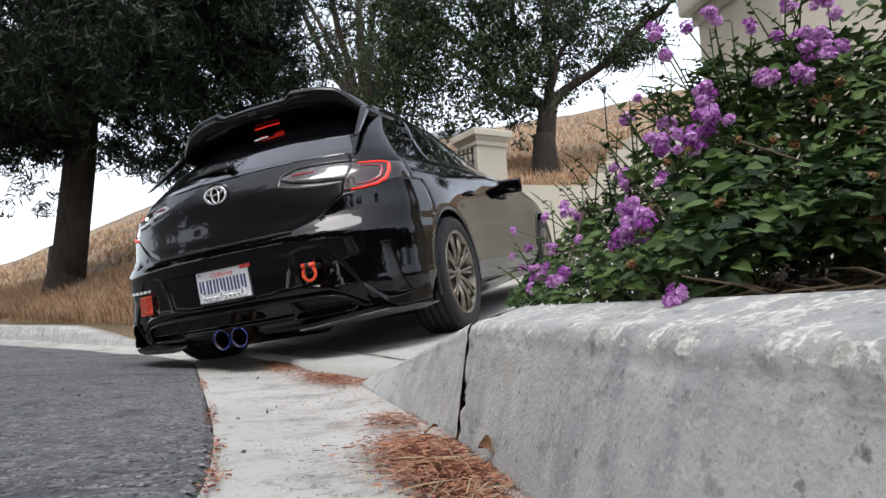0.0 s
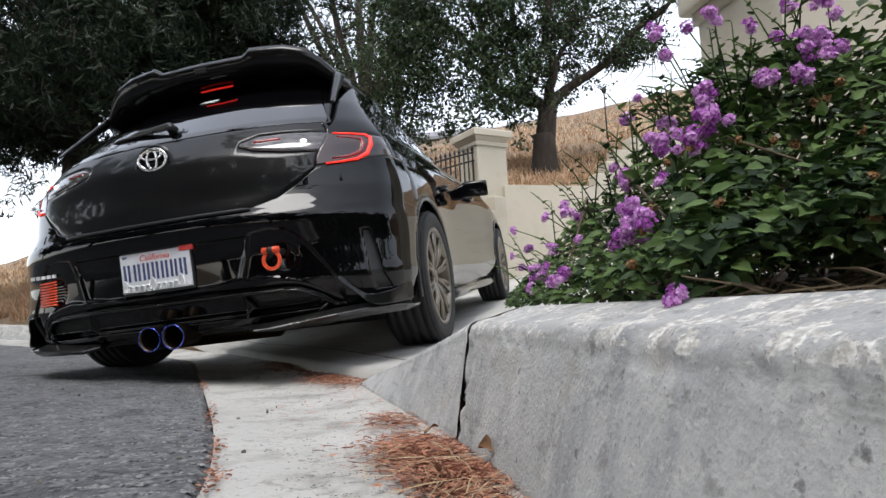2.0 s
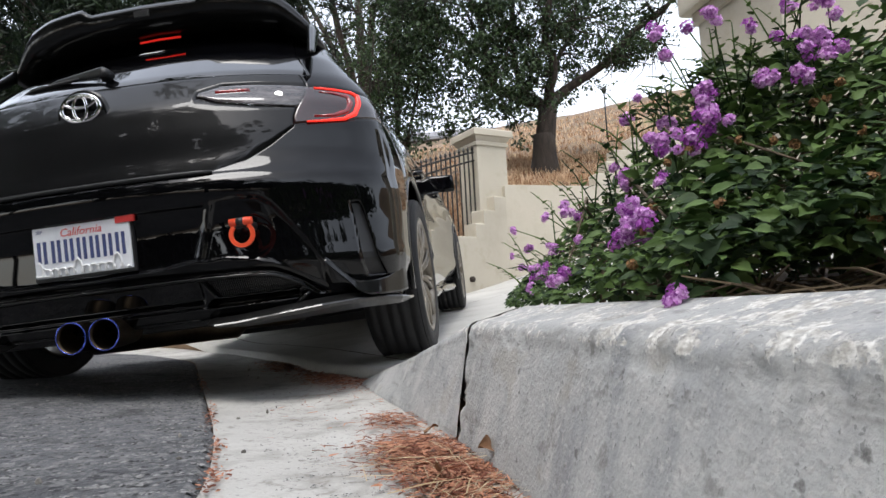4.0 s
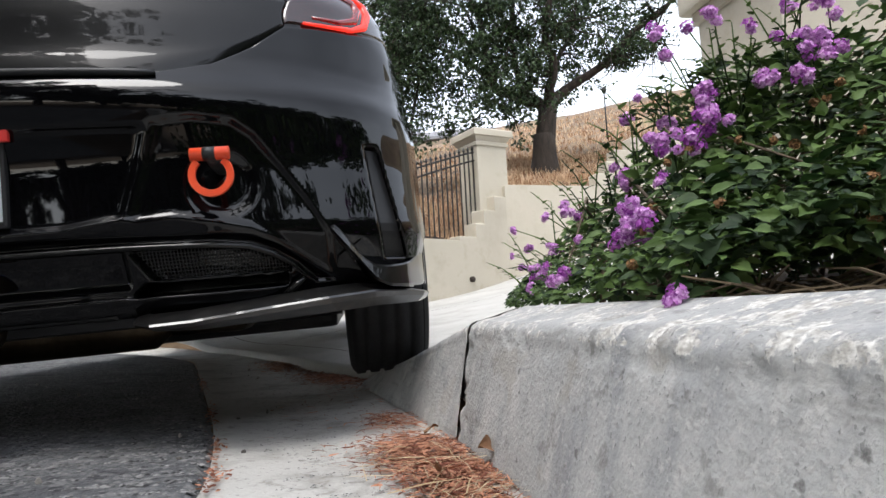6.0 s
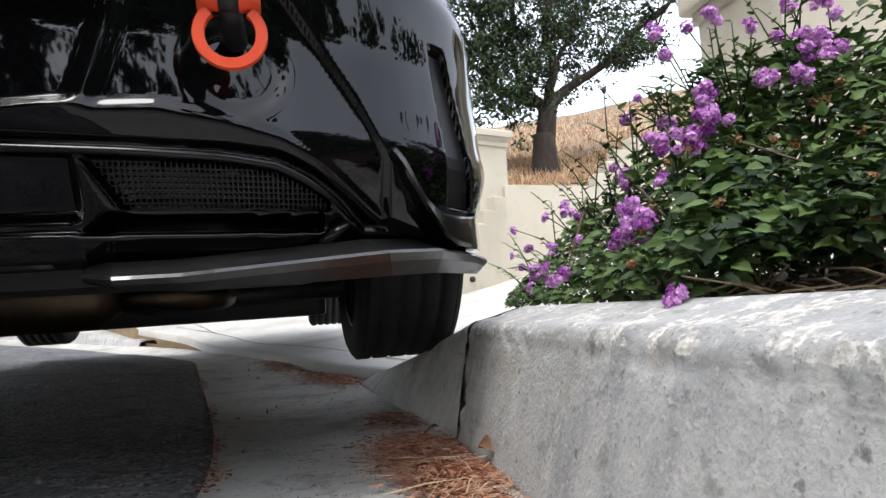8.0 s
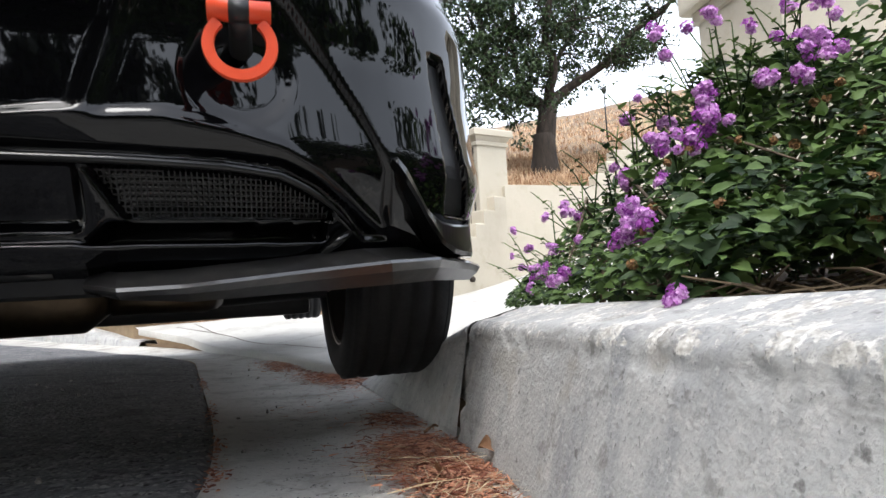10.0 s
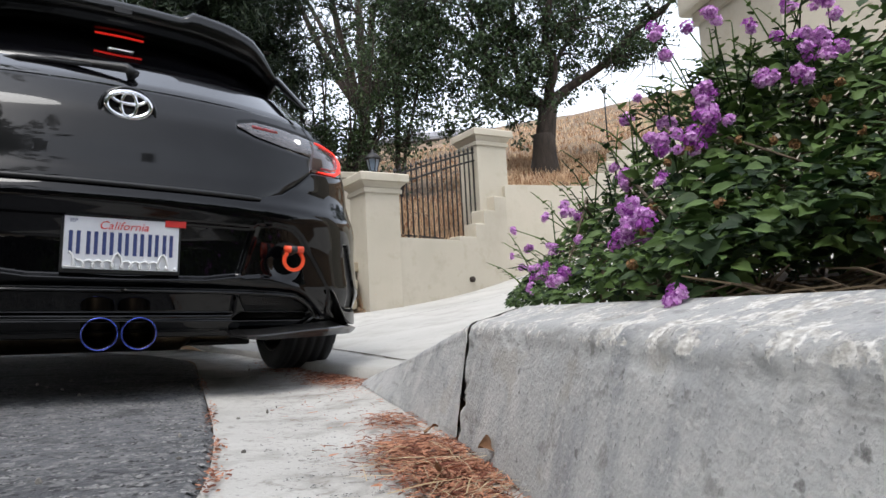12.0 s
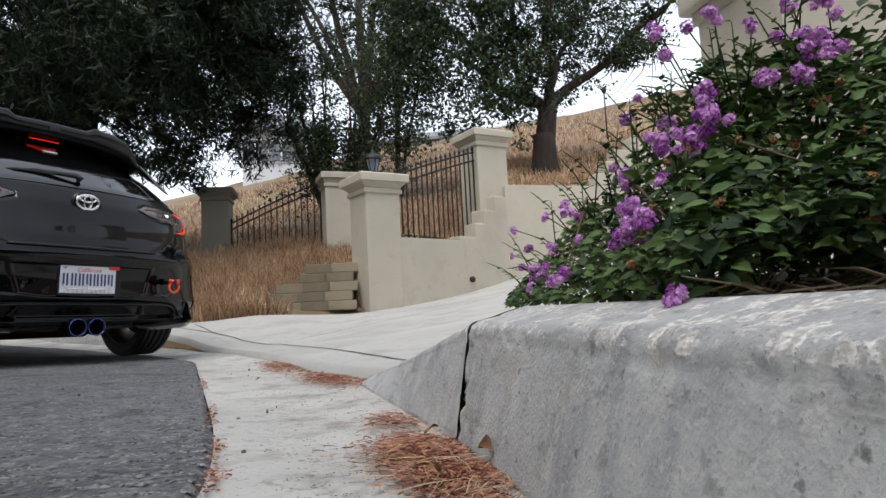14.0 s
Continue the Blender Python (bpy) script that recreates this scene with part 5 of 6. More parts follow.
def shell_grid():
    """Points of the right half of the shell: columns from the tail's middle round the side to the nose, rows from sill to roof."""
    na, ns, nf = TAIL_N, 150, 40
    shares = np.concatenate([np.linspace(0, 0.80, HATCH_I + 1)[:-1], np.linspace(0.80, 1, na - HATCH_I)])
    pts = np.zeros((na + ns + nf, sum(BANDS) + 1, 3))
    for i in range(na + ns + nf):
        a = shares[i] if i < na else 1.0
        h = [np.interp(a, SHARE, l) for l in LINES]
        z = np.concatenate([np.linspace(h[b], h[b + 1], n, endpoint=False) for b, n in enumerate(BANDS)] + [[h[-1]]])
        w, r, A, p, f = (smooth_key(k, z) for k in (WK, RK, AK, PK, FK))
        if i < na:
            t = a - 0.07 * smoothstep(0.97, 0.82, z) * (a / 0.8 if a < 0.8 else (1 - a) / 0.2)
            x = w * t
            y = r + A * (1 - np.maximum(0.0, 1 - t ** p) ** 0.62)
            y = y + np.where(z < 0.66, bumper_relief(x, z), 0.0)
        else:
            y0 = r + A
            yf = np.maximum(f - 0.55, y0 + 0.05)
            if i < na + ns:
                y = y0 + (yf - y0) * (i - na + 1) / ns
                u = (y - y0) / (yf - y0)
                flare = 0.030 * np.exp(-((y - AXLE_R) / 0.42) ** 2) + 0.025 * np.exp(-((y - AXLE_F) / 0.42) ** 2)
                x = w + flare * smoothstep(0.95, 0.70, z) - 0.018 * np.exp(-((y - 2.1) / 0.8) ** 2) * smoothstep(0.3, 0.45, z) * smoothstep(0.8, 0.6, z)
                x = x * (1 - 0.10 * u * u * smoothstep(0.9, 1.1, z))
            else:
                t = (i - na - ns + 1) / nf
                xe = w * (1 - 0.10 * smoothstep(0.9, 1.1, z))
                x = xe * (1 - t ** 2.2) ** 0.5 if t < 1 else np.zeros_like(z)
                y = yf + 0.55 * (1 - (1 - t) ** 2)
        pts[i] = np.stack([x, y, z], 1)
    return pts, shares, na, ns, nf


def shell_part(name, pts, pick, mat, parent, label="", only=None, inset=0.004):
    """The faces of the shell that pick(i, j, centre) chooses, on both sides, with their rim turned in as a seam."""
    ni, nj, _ = pts.shape
    used, vs, fs = {}, [], []
    norm = np.cross(np.gradient(pts, axis=0), np.gradient(pts, axis=1))
    norm /= np.linalg.norm(norm, axis=2)[..., None] + 1e-9
    count = {}
    quads = []
    for i in range(ni - 1):
        for j in range(nj - 1):
            c = (pts[i, j] + pts[i + 1, j + 1]) / 2
            if pick(i, j, c):
                q = ((i, j), (i + 1, j), (i + 1, j + 1), (i, j + 1))
                quads.append(q)
                for k in range(4):
                    e = tuple(sorted((q[k], q[(k + 1) % 4])))
                    count[e] = count.get(e, 0) + 1
    rim = {v for e, n in count.items() if n == 1 for v in e if not (e[0][0] == 0 and e[1][0] == 0)}
    sides = (1, -1) if only is None else (only,)
    for side in sides:
        used = {}
        for q in quads:
            idx = []
            for v in q:
                if side == -1 and v[0] == 0 and ("m", v) in count:
                    idx.append(count[("m", v)])
                    continue
                if v not in used:
                    p = pts[v] - (norm[v] * inset if v in rim else 0)
                    used[v] = len(vs)
                    vs.append((p[0] * side, p[1], p[2]))
                    if v[0] == 0:
                        count[("m", v)] = used[v]
                idx.append(used[v])
            fs.append(tuple(idx) if side == 1 else tuple(idx[::-1]))
    return part(name, (vs, fs, True), mat, parent, label)


def bar_row(x0, x1, z0, z1, n, y, gap=0.35, depth=0.0015):
    """Plain upright bars standing in for lettering."""
    w = (x1 - x0) / n
    bm = bmesh.new()
    for k in range(n):
        xa = x0 + k * w + w * gap / 2
        m = Matrix.Translation((xa + w * (1 - gap) / 2, y, (z0 + z1) / 2)) @ Matrix.Diagonal((w * (1 - gap), depth, z1 - z0, 1))
        bmesh.ops.create_cube(bm, size=1.0, matrix=m)
    return bm


def lettering(text, size, m, mat, parent, name, depth=0.0006, shear=0.0):
    cu = bpy.data.curves.new(name, "FONT")
    cu.body, cu.size, cu.extrude, cu.shear = text, size, depth, shear
    cu.align_x, cu.align_y, cu.resolution_u = "CENTER", "CENTER", 3
    tmp = bpy.data.objects.new(name, cu)
    scene.collection.objects.link(tmp)
    me = bpy.data.meshes.new_from_object(tmp.evaluated_get(bpy.context.evaluated_depsgraph_get()))
    bpy.data.objects.remove(tmp)
    me.transform(m)
    me.materials.clear()
    ob = part(name, me, mat, parent)
    me.materials.append(mat)
    return ob


def ring(rx, rz, thick, m, n=36, k=8):
    vs = []
    for i in range(n):
        t = 2 * math.pi * i / n
        for j in range(k):
            s = 2 * math.pi * j / k
            c = Vector(((rx + thick * math.cos(s)) * math.cos(t), thick * 0.6 * math.sin(s), (rz + thick * math.cos(s)) * math.sin(t)))
            vs.append(m @ c)
    fs = [(i * k + j, ((i + 1) % n) * k + j, ((i + 1) % n) * k + (j + 1) % k, i * k + (j + 1) % k) for i in range(n) for j in range(k)]
    return vs, fs, True


def build_wheel(car, name, m, side):
    w = thing(name, "", "")
    w.parent = car
    prof = [(0.225, -0.1), (0.25, -0.112), (0.29, -0.116), (0.308, -0.108), (0.317, -0.092)]
    for k in range(5):
        x = -0.085 + k * 0.0425
        prof += [(0.318, x - 0.015), (0.318, x + 0.012), (0.311, x + 0.014), (0.311, x + 0.025)]
    prof += [(0.317, 0.092), (0.308, 0.108), (0.29, 0.116), (0.25, 0.112), (0.225, 0.1)]
    part("tyre", lathe(prof, 64, "x"), RUBBER, w, "black rubber tyre with grooved tread")
    rim = [(0.226, -0.1), (0.235, -0.105), (0.232, -0.09), (0.215, -0.08), (0.205, 0.05), (0.215, 0.085), (0.234, 0.104), (0.240, 0.108), (0.226, 0.112), (0.22, 0.1), (0.214, 0.086)]
    part("rim", lathe(rim, 64, "x"), BRONZE, w, "bronze alloy rim")
    part("brake_disc", lathe([(0.02, 0.0), (0.15, 0.0), (0.155, 0.008), (0.15, 0.016), (0.06, 0.016), (0.02, 0.02)], 40, "x"), STEEL, w)
    spokes = []
    for k in range(10):
        for off in (-0.09, 0.09):
            t = 2 * math.pi * k / 10
            a0, a1 = t, t + off
            p0 = Vector((side * 0.075, 0.035 * math.cos(a0), 0.035 * math.sin(a0)))
            p1 = Vector((side * 0.098, 0.217 * math.cos(a1), 0.217 * math.sin(a1)))
            spokes.append(tube([p0, p0.lerp(p1, 0.5) + Vector((side * 0.012, 0, 0)), p1], [0.012, 0.009, 0.010], 6))
    spokes.append(lathe([(0.001, side * 0.092), (0.03, side * 0.09), (0.04, side * 0.075), (0.05, side * 0.03)], 24, "x")[:2])
    part("spokes", (*joined(spokes), True), BRONZE, w, "thin paired bronze spokes")
    w.matrix_basis = m
    return w


def build_car():
    car = thing("car", "glossy black lowered hatchback with carbon tailgate and bronze wheels", "car")
    pts, shares, na, ns, nf = shell_grid()
    b = np.cumsum([0] + BANDS)
    hatch_i = HATCH_I

    def arch(c):
        return c[2] < 0.75 and min(math.hypot(c[1] - AXLE_R, c[2] - 0.325), math.hypot(c[1] - AXLE_F, c[2] - 0.325)) < 0.365 and c[0] > 0.6

    # snap the shell to the wheel arches so their rims are round
    for i in range(na // 2, pts.shape[0]):
        for j in range(b[1] + 1):
            x, y, z = pts[i, j]
            for ya in (AXLE_R, AXLE_F):
                r = math.hypot(y - ya, z - 0.325)
                if 0.345 < r < 0.385 and x > 0.6:
                    pts[i, j, 1] = ya + (y - ya) * 0.365 / r
                    pts[i, j, 2] = 0.325 + (z - 0.325) * 0.365 / r

    lamp_in = lambda i, j: 67 <= i < hatch_i and b[2] <= j < b[3]
    lamp_out = lambda i, j: hatch_i <= i < na + 2 and b[1] + 1 <= j < b[3]
    window = lambda i, j: i < hatch_i + 10 and b[4] <= j < b[5]
    hatch = lambda i, j: i < hatch_i and b[1] <= j < b[4] and not lamp_in(i, j)
    bumper = lambda i, j, c: j < b[1] and i < na + 10 and c[1] < 0.62
    yw = lambda c: c[1] > 0.98 + 0.9 * max(0, c[2] - 1.05) and c[1] < 2.95 - 1.75 * (c[2] - 1.0)
    side_glass = lambda i, j, c: na <= i < na + ns and b[4] <= j < b[5] - 2 and yw(c) and abs(c[1] - 1.85) > 0.03
    screen = lambda i, j, c: i >= na + ns - 12 and b[4] <= j < b[5]
    shell_part("rear_bumper", pts, lambda i, j, c: bumper(i, j, c) and not arch(c), PAINT, car, "gloss black sculpted rear bumper")
    shell_part("tailgate", pts, lambda i, j, c: hatch(i, j), CARBON, car, "carbon fibre tailgate", inset=0.010)
    shell_part("rear_window", pts, lambda i, j, c: window(i, j), GLASS, car, "dark tinted rear window")
    for sx in (1, -1):
        shell_part("tailgate_lamp", pts, lambda i, j, c: lamp_in(i, j), CLEAR_LENS, car, "clear and smoked lamp set in the tailgate", sx)
        shell_part("tail_lamp", pts, lambda i, j, c: lamp_out(i, j), SMOKED_LENS, car, "smoked red tail lamp wrapped round the corner", sx)
        shell_part("rear_side_window", pts, lambda i, j, c: side_glass(i, j, c) and c[1] < 1.85, GLASS, car, "dark tinted side glass", sx)
        shell_part("front_side_window", pts, lambda i, j, c: side_glass(i, j, c) and c[1] > 1.85, GLASS, car, "dark tinted side glass", sx)
    shell_part("windscreen", pts, screen, GLASS, car)
    shell_part("body", pts, lambda i, j, c: not (bumper(i, j, c) or hatch(i, j) or window(i, j) or lamp_in(i, j) or lamp_out(i, j) or side_glass(i, j, c) or screen(i, j, c) or arch(c)), PAINT, car, "gloss black painted body shell")

    def tail(x, z, out=0.0):
        """A place on the tail at x, z."""
        w, r, A, p = (float(smooth_key(k, z)) for k in (WK, RK, AK, PK))
        t = min(abs(x) / w, 1.0)
        return Vector((x, r + A * (1 - max(0.0, 1 - t ** p) ** 0.62) - out, z))

    # dark floor and wheel housings under the shell
    part("underbody", box_data(-0.66, 0.66, 1.02, 4.0, 0.118, 0.34, 0.02), TRIM, car, "black underbody")
    part("rear_floor", box_data(-0.62, 0.62, 0.16, 1.02, 0.20, 0.34, 0.03), TRIM, car, "dark floor under the tail")
    for sx in (1, -1):
        part("suspension_arm", (*tube([(sx * 0.20, 0.78, 0.22), (sx * 0.45, 0.82, 0.185), (sx * 0.68, 0.84, 0.20)], [0.035, 0.028, 0.035], 10), True), TRIM, car)
        part("spring", (*tube([(sx * (0.50 + 0.045 * math.cos(k * 0.7)), 0.80 + 0.045 * math.sin(k * 0.7), 0.20 + 0.0035 * k) for k in range(40)], [0.007] * 40, 6), True), TRIM, car)
        part("damper", (*tube([(sx * 0.60, 0.90, 0.17), (sx * 0.57, 0.92, 0.36)], [0.024, 0.024], 12), True), PIPE, car)
    part("exhaust_pipe", (*tube([(0.28, 0.46, 0.19), (0.36, 0.47, 0.19), (0.42, 0.52, 0.185), (0.43, 0.62, 0.185), (0.30, 0.9, 0.18), (0.1, 1.2, 0.16)], [0.026] * 6, 12), True), PIPE, car, "bent steel exhaust pipe")
    for nm, ya in (("rear", AXLE_R), ("front", AXLE_F)):
        for sx in (1, -1):
            vs, fs, s_ = lathe([(0.0, 0.0), (0.36, 0.0), (0.37, 0.01), (0.37, 0.28)], 40, "x")
            vs = [(sx * (0.58 + v[0]), ya + v[1], 0.325 + v[2]) for v in vs]
            keep = [f for f in fs if sum(vs[i][2] for i in f) / len(f) > 0.30]
            part("wheel_housing", (vs, keep, True), TRIM, car)
            # arch lip
            lip = [(sx * 0.905, ya + 0.365 * math.cos(t), 0.325 + 0.365 * math.sin(t)) for t in np.linspace(-0.25, math.pi + 0.25, 30)]
            part("arch_lip", (*tube(lip, [0.011] * 30, 8), True), GLOSS, car, "gloss black wheel arch lip")
    # splitter lip along the bottom of the bumper, and the winglet at the corner
    for sx in (1, -1):
        outer = [(0.335, 0.03, 0.212), (0.374, -0.010, 0.206), (0.44, 0.005, 0.207), (0.575, 0.045, 0.218), (0.677, 0.065, 0.2255), (0.767, 0.145, 0.2295), (0.845, 0.25, 0.2245), (0.882, 0.31, 0.218), (0.897, 0.37, 0.212), (0.900, 0.44, 0.210)]
        lower = [(0.335, 0.06, 0.205), (0.372, 0.025, 0.197), (0.44, 0.055, 0.1905), (0.60, 0.10, 0.1945), (0.69, 0.125, 0.1975), (0.765, 0.19, 0.1995), (0.835, 0.28, 0.197), (0.868, 0.33, 0.196), (0.882, 0.38, 0.198), (0.888, 0.44, 0.200)]
        n, vs = 46, []
        for k in range(n):
            u = k / (n - 1) * (len(outer) - 1)
            o, l = (Vector([np.interp(u, range(len(q)), [p[c] for p in q]) for c in range(3)]) for q in (outer, lower))
            side = u / (len(outer) - 1)
            o, l = (q + Vector((0.013 * side, -0.012 * side, 0)) for q in (o, l))
            back = Vector((-0.09 * side, 0.07 * (1 - side * 0.6), 0.020))
            for q in (l, l.lerp(o, 0.7) + Vector((0, -0.003, -0.002)), o, o + Vector((-0.001, 0.003, 0.004)), o + back * 0.8 + Vector((0, 0, 0.006)), l + back):
                vs.append((sx * q.x, q.y, q.z))
        fs = [f if sx == 1 else f[::-1] for k in range(n - 1) for f in [(k * 6 + c, k * 6 + (c + 1) % 6, (k + 1) * 6 + (c + 1) % 6, (k + 1) * 6 + c) for c in range(6)]]
        fs += [(0, 5, 4, 3, 2, 1), tuple(n * 6 - 6 + c for c in range(6))]
        part("splitter_lip", (vs, fs), SCUFFED, car, "thin scuffed gloss black splitter lip")
        # winglet: a slanting fin that runs into a shelf and an upright end plate
        edge = [(0.687, 0.366, 0.360, 0.006), (0.695, 0.370, 0.350, 0.016), (0.708, 0.358, 0.333, 0.022), (0.730, 0.327, 0.306, 0.030), (0.752, 0.300, 0.278, 0.034), (0.772, 0.286, 0.252, 0.036), (0.80, 0.283, 0.238, 0.036), (0.83, 0.285, 0.235, 0.034), (0.852, 0.290, 0.234, 0.030), (0.868, 0.302, 0.234, 0.026), (0.880, 0.334, 0.234, 0.022), (0.888, 0.350, 0.236, 0.016), (0.892, 0.340, 0.238, 0.010), (0.894, 0.325, 0.240, 0.006)]
        n, vs = 54, []
        for k in range(n):
            u = k / (n - 1) * (len(edge) - 1)
            x, zu, zl, out = (float(np.interp(u, range(len(edge)), [e[c] for e in edge])) for c in range(4))
            x += 0.008
            yy = tail(min(x, 0.853), 0.30).y + max(0.0, x - 0.853) * 2.6
            y0 = min(yy, tail(min(x, 0.853), (zu + zl) / 2).y + max(0.0, x - 0.853) * 2.6) - out
            for q in ((x, y0 + 0.004, zl), (x, y0 - 0.004, zl + 0.006), (x, y0 + 0.002, zu - 0.004), (x, y0 + 0.008, zu), (x - 0.008, y0 + out + 0.02, zu - 0.002), (x - 0.012, y0 + out + 0.03, zl)):
                vs.append((sx * q[0], q[1], q[2]))
        fs = [f if sx == 1 else f[::-1] for k in range(n - 1) for f in [(k * 6 + c, k * 6 + (c + 1) % 6, (k + 1) * 6 + (c + 1) % 6, (k + 1) * 6 + c) for c in range(6)]]
        fs += [(0, 5, 4, 3, 2, 1), tuple(n * 6 - 6 + c for c in range(6))]
        part("corner_winglet", (vs, fs), GLOSS, car, "gloss black winglet with an upright end plate")
        vent = []
        for z in np.linspace(0.304, 0.535, 14):
            for x in (0.779 + 0.105 * (0.537 - z), 0.802 + 0.20 * (0.545 - z)):
                p = tail(x, z, -0.017)
                vent.append((sx * p.x, p.y, p.z))
        part("corner_vent", (vent, grid_faces(14, 2) if sx == -1 else [f[::-1] for f in grid_faces(14, 2)]), TRIM, car, "dark slot at the bumper corner")
        # small upright blade at the end of the shelf
        a0, a1 = tail(0.598, 0.243, 0.016), tail(0.638, 0.270, 0.016)
        part("shelf_blade", (*tube([(sx * a0.x, a0.y, a0.z), (sx * (a0.x + a1.x) / 2, (a0.y + a1.y) / 2 - 0.004, (a0.z + a1.z) / 2), (sx * a1.x, a1.y, a1.z)], [0.005, 0.007, 0.004], 6), True), GLOSS, car)
        # mesh grille in the lower opening
        top = lambda x: float(np.interp(x, RIDGE_X, RIDGE_Z)) - 0.008
        g = []
        for z in np.linspace(0.290, 0.341, 9):
            xs = [x for x in np.linspace(0.345 + 0.6 * (0.342 - z), 0.612, 16) if z < top(x)]
            if len(xs) > 1:
                g.append(tube([tail(x, z, -0.026) for x in xs], [0.0011] * len(xs), 4))
        g += [tube([tail(x, z, -0.026) for z in (0.287, (0.287 + top(x)) / 2, top(x))], [0.0011] * 3, 4) for x in np.linspace(0.352, 0.608, 44) if top(x) > 0.292]
        vs, fs = joined(g)
        part("bumper_grille", ([(sx * v[0], v[1], v[2]) for v in vs], fs), TRIM, car, "black mesh grille")
        # bumper ridge trim
        rid = [tail(x, float(np.interp(x, RIDGE_X, RIDGE_Z)) - 0.004, 0.002) for x in np.linspace(0.0, 0.645, 40)]
        part("bumper_ridge", (*tube([(sx * p.x, p.y, p.z) for p in rid], [0.0045] * 36 + [0.004, 0.003, 0.002, 0.001], 8), True), GLOSS, car)
        # lit strip of the tail lamp and reversing lamp
        st = [tail(x, z, 0.003) for x, z in [(0.672, 0.818), (0.72, 0.822), (0.775, 0.832), (0.805, 0.855), (0.815, 0.895), (0.808, 0.93), (0.79, 0.944), (0.74, 0.949), (0.685, 0.952)]]
        gu = [tail(x, z, -0.001) for x, z in [(0.690, 0.838), (0.745, 0.843), (0.782, 0.862), (0.790, 0.895), (0.780, 0.922), (0.74, 0.931), (0.70, 0.934)]]
        part("light_guide", (*tube([(sx * p.x, p.y, p.z) for p in gu], [0.004, 0.007, 0.010, 0.011, 0.009, 0.006, 0.004], 8), True), RED_LENS, car, "deep red light guide")
        part("light_strip", (*tube([(sx * p.x, p.y, p.z) for p in st], [0.003, 0.004, 0.006, 0.009, 0.010, 0.008, 0.005, 0.004, 0.003], 8), True), RED_GLOW, car, "glowing red light strip")
        inner = [tail(x, 0.938 + 0.02 * (x - 0.40), -0.004) for x in np.linspace(0.40, 0.50, 8)]
        part("reflector", (*tube([(sx * p.x, p.y, p.z) for p in inner], [0.009] * 8, 6), True), RED_LENS, car, "red reflector band")
        rv = tail(0.585, 0.922, 0.0)
        vs, fs, s_ = lathe([(0.001, -0.005), (0.008, -0.003), (0.011, 0.004)], 16, "y")
        part("reversing_lamp", ([(sx * rv.x + v[0] * 1.4, rv.y + v[1], rv.z + v[2]) for v in vs], fs, True), WHITE_GLOW, car, "lit white reversing lamp")
        # mirror
        bm = box_data(-0.095, 0.095, -0.045, 0.06, -0.06, 0.06, 0.028)
        bmesh.ops.transform(bm, matrix=Matrix.Translation((sx * 0.915, 2.48, 0.90)), verts=bm.verts)
        for v in bm.verts:
            k = max(0.0, (v.co.y - 2.45) / 0.09)
            v.co.x += (sx * 0.88 - v.co.x) * 0.35 * k
            v.co.z += (0.895 - v.co.z) * 0.35 * k - 0.012 * abs(v.co.x - sx * 0.82) / 0.18
        for f in bm.faces:
            f.smooth = True
        mir = part("door_mirror", bm, PAINT, car, "black door mirror")
        part("mirror_glass", box_data(sx * 0.915 - 0.072, sx * 0.915 + 0.072, 2.430, 2.437, 0.852, 0.936, 0.003), GLASS, mir, "mirror glass")
        part("mirror_stalk", (*tube([(sx * 0.79, 2.56, 0.88), (sx * 0.90, 2.55, 0.89)], [0.022, 0.016], 8), True), TRIM, mir)
        # side skirt, door handles, door seams
        part("side_skirt", (*tube([(sx * (0.87 + 0.015 * math.sin(k)), 1.2 + 0.19 * k, 0.19) for k in range(10)], [0.028] * 10, 8), True), GLOSS, car, "gloss black side skirt")
        for yh in (1.42, 2.28):
            part("door_handle", (*tube([(sx * 0.872, yh - 0.09, 0.80), (sx * 0.898, yh - 0.06, 0.803), (sx * 0.898, yh + 0.06, 0.803), (sx * 0.872, yh + 0.09, 0.80)], [0.010, 0.012, 0.012, 0.010], 8), True), PAINT, car)
    # spoiler: a wide wing with raised outer flaps and fins running down beside the window
    vs, fs = [], []
    n = 61
    for k in range(n):
        a = -1 + 2 * k / (n - 1)
        x = 0.62 * a
        ax = abs(x)
        zt = float(np.interp(ax, [0, 0.215, 0.245, 0.40, 0.50, 0.56, 0.62], [1.446, 1.442, 1.472, 1.462, 1.437, 1.385, 1.31]))
        yt = 0.485 + 0.10 * (ax / 0.6) ** 3
        zb = float(np.interp(ax, [0, 0.30, 0.50, 0.62], [1.366, 1.36, 1.335, 1.25]))
        roof = float(np.interp(ax, [0, 0.35, 0.5, 0.62], [1.452, 1.44, 1.40, 1.30]))
        for y_, z_ in ((yt, zb + 0.015), (yt - 0.012, zt - 0.022), (yt, zt), (yt + 0.16, max(zt - 0.004, roof)), (yt + 0.42, roof + 0.004), (yt + 0.34, roof - 0.03), (yt + 0.12, zb - 0.004)):
            vs.append((x, y_, z_))
    m_ = 7
    fs = [(k * m_ + c, k * m_ + (c + 1) % m_, (k + 1) * m_ + (c + 1) % m_, (k + 1) * m_ + c) for k in range(n - 1) for c in range(m_)]
    fs += [tuple(range(m_))[::-1], tuple((n - 1) * m_ + c for c in range(m_))]
    sp = part("roof_spoiler", (vs, fs, True), GLOSS, car, "gloss black roof spoiler with raised outer flaps")
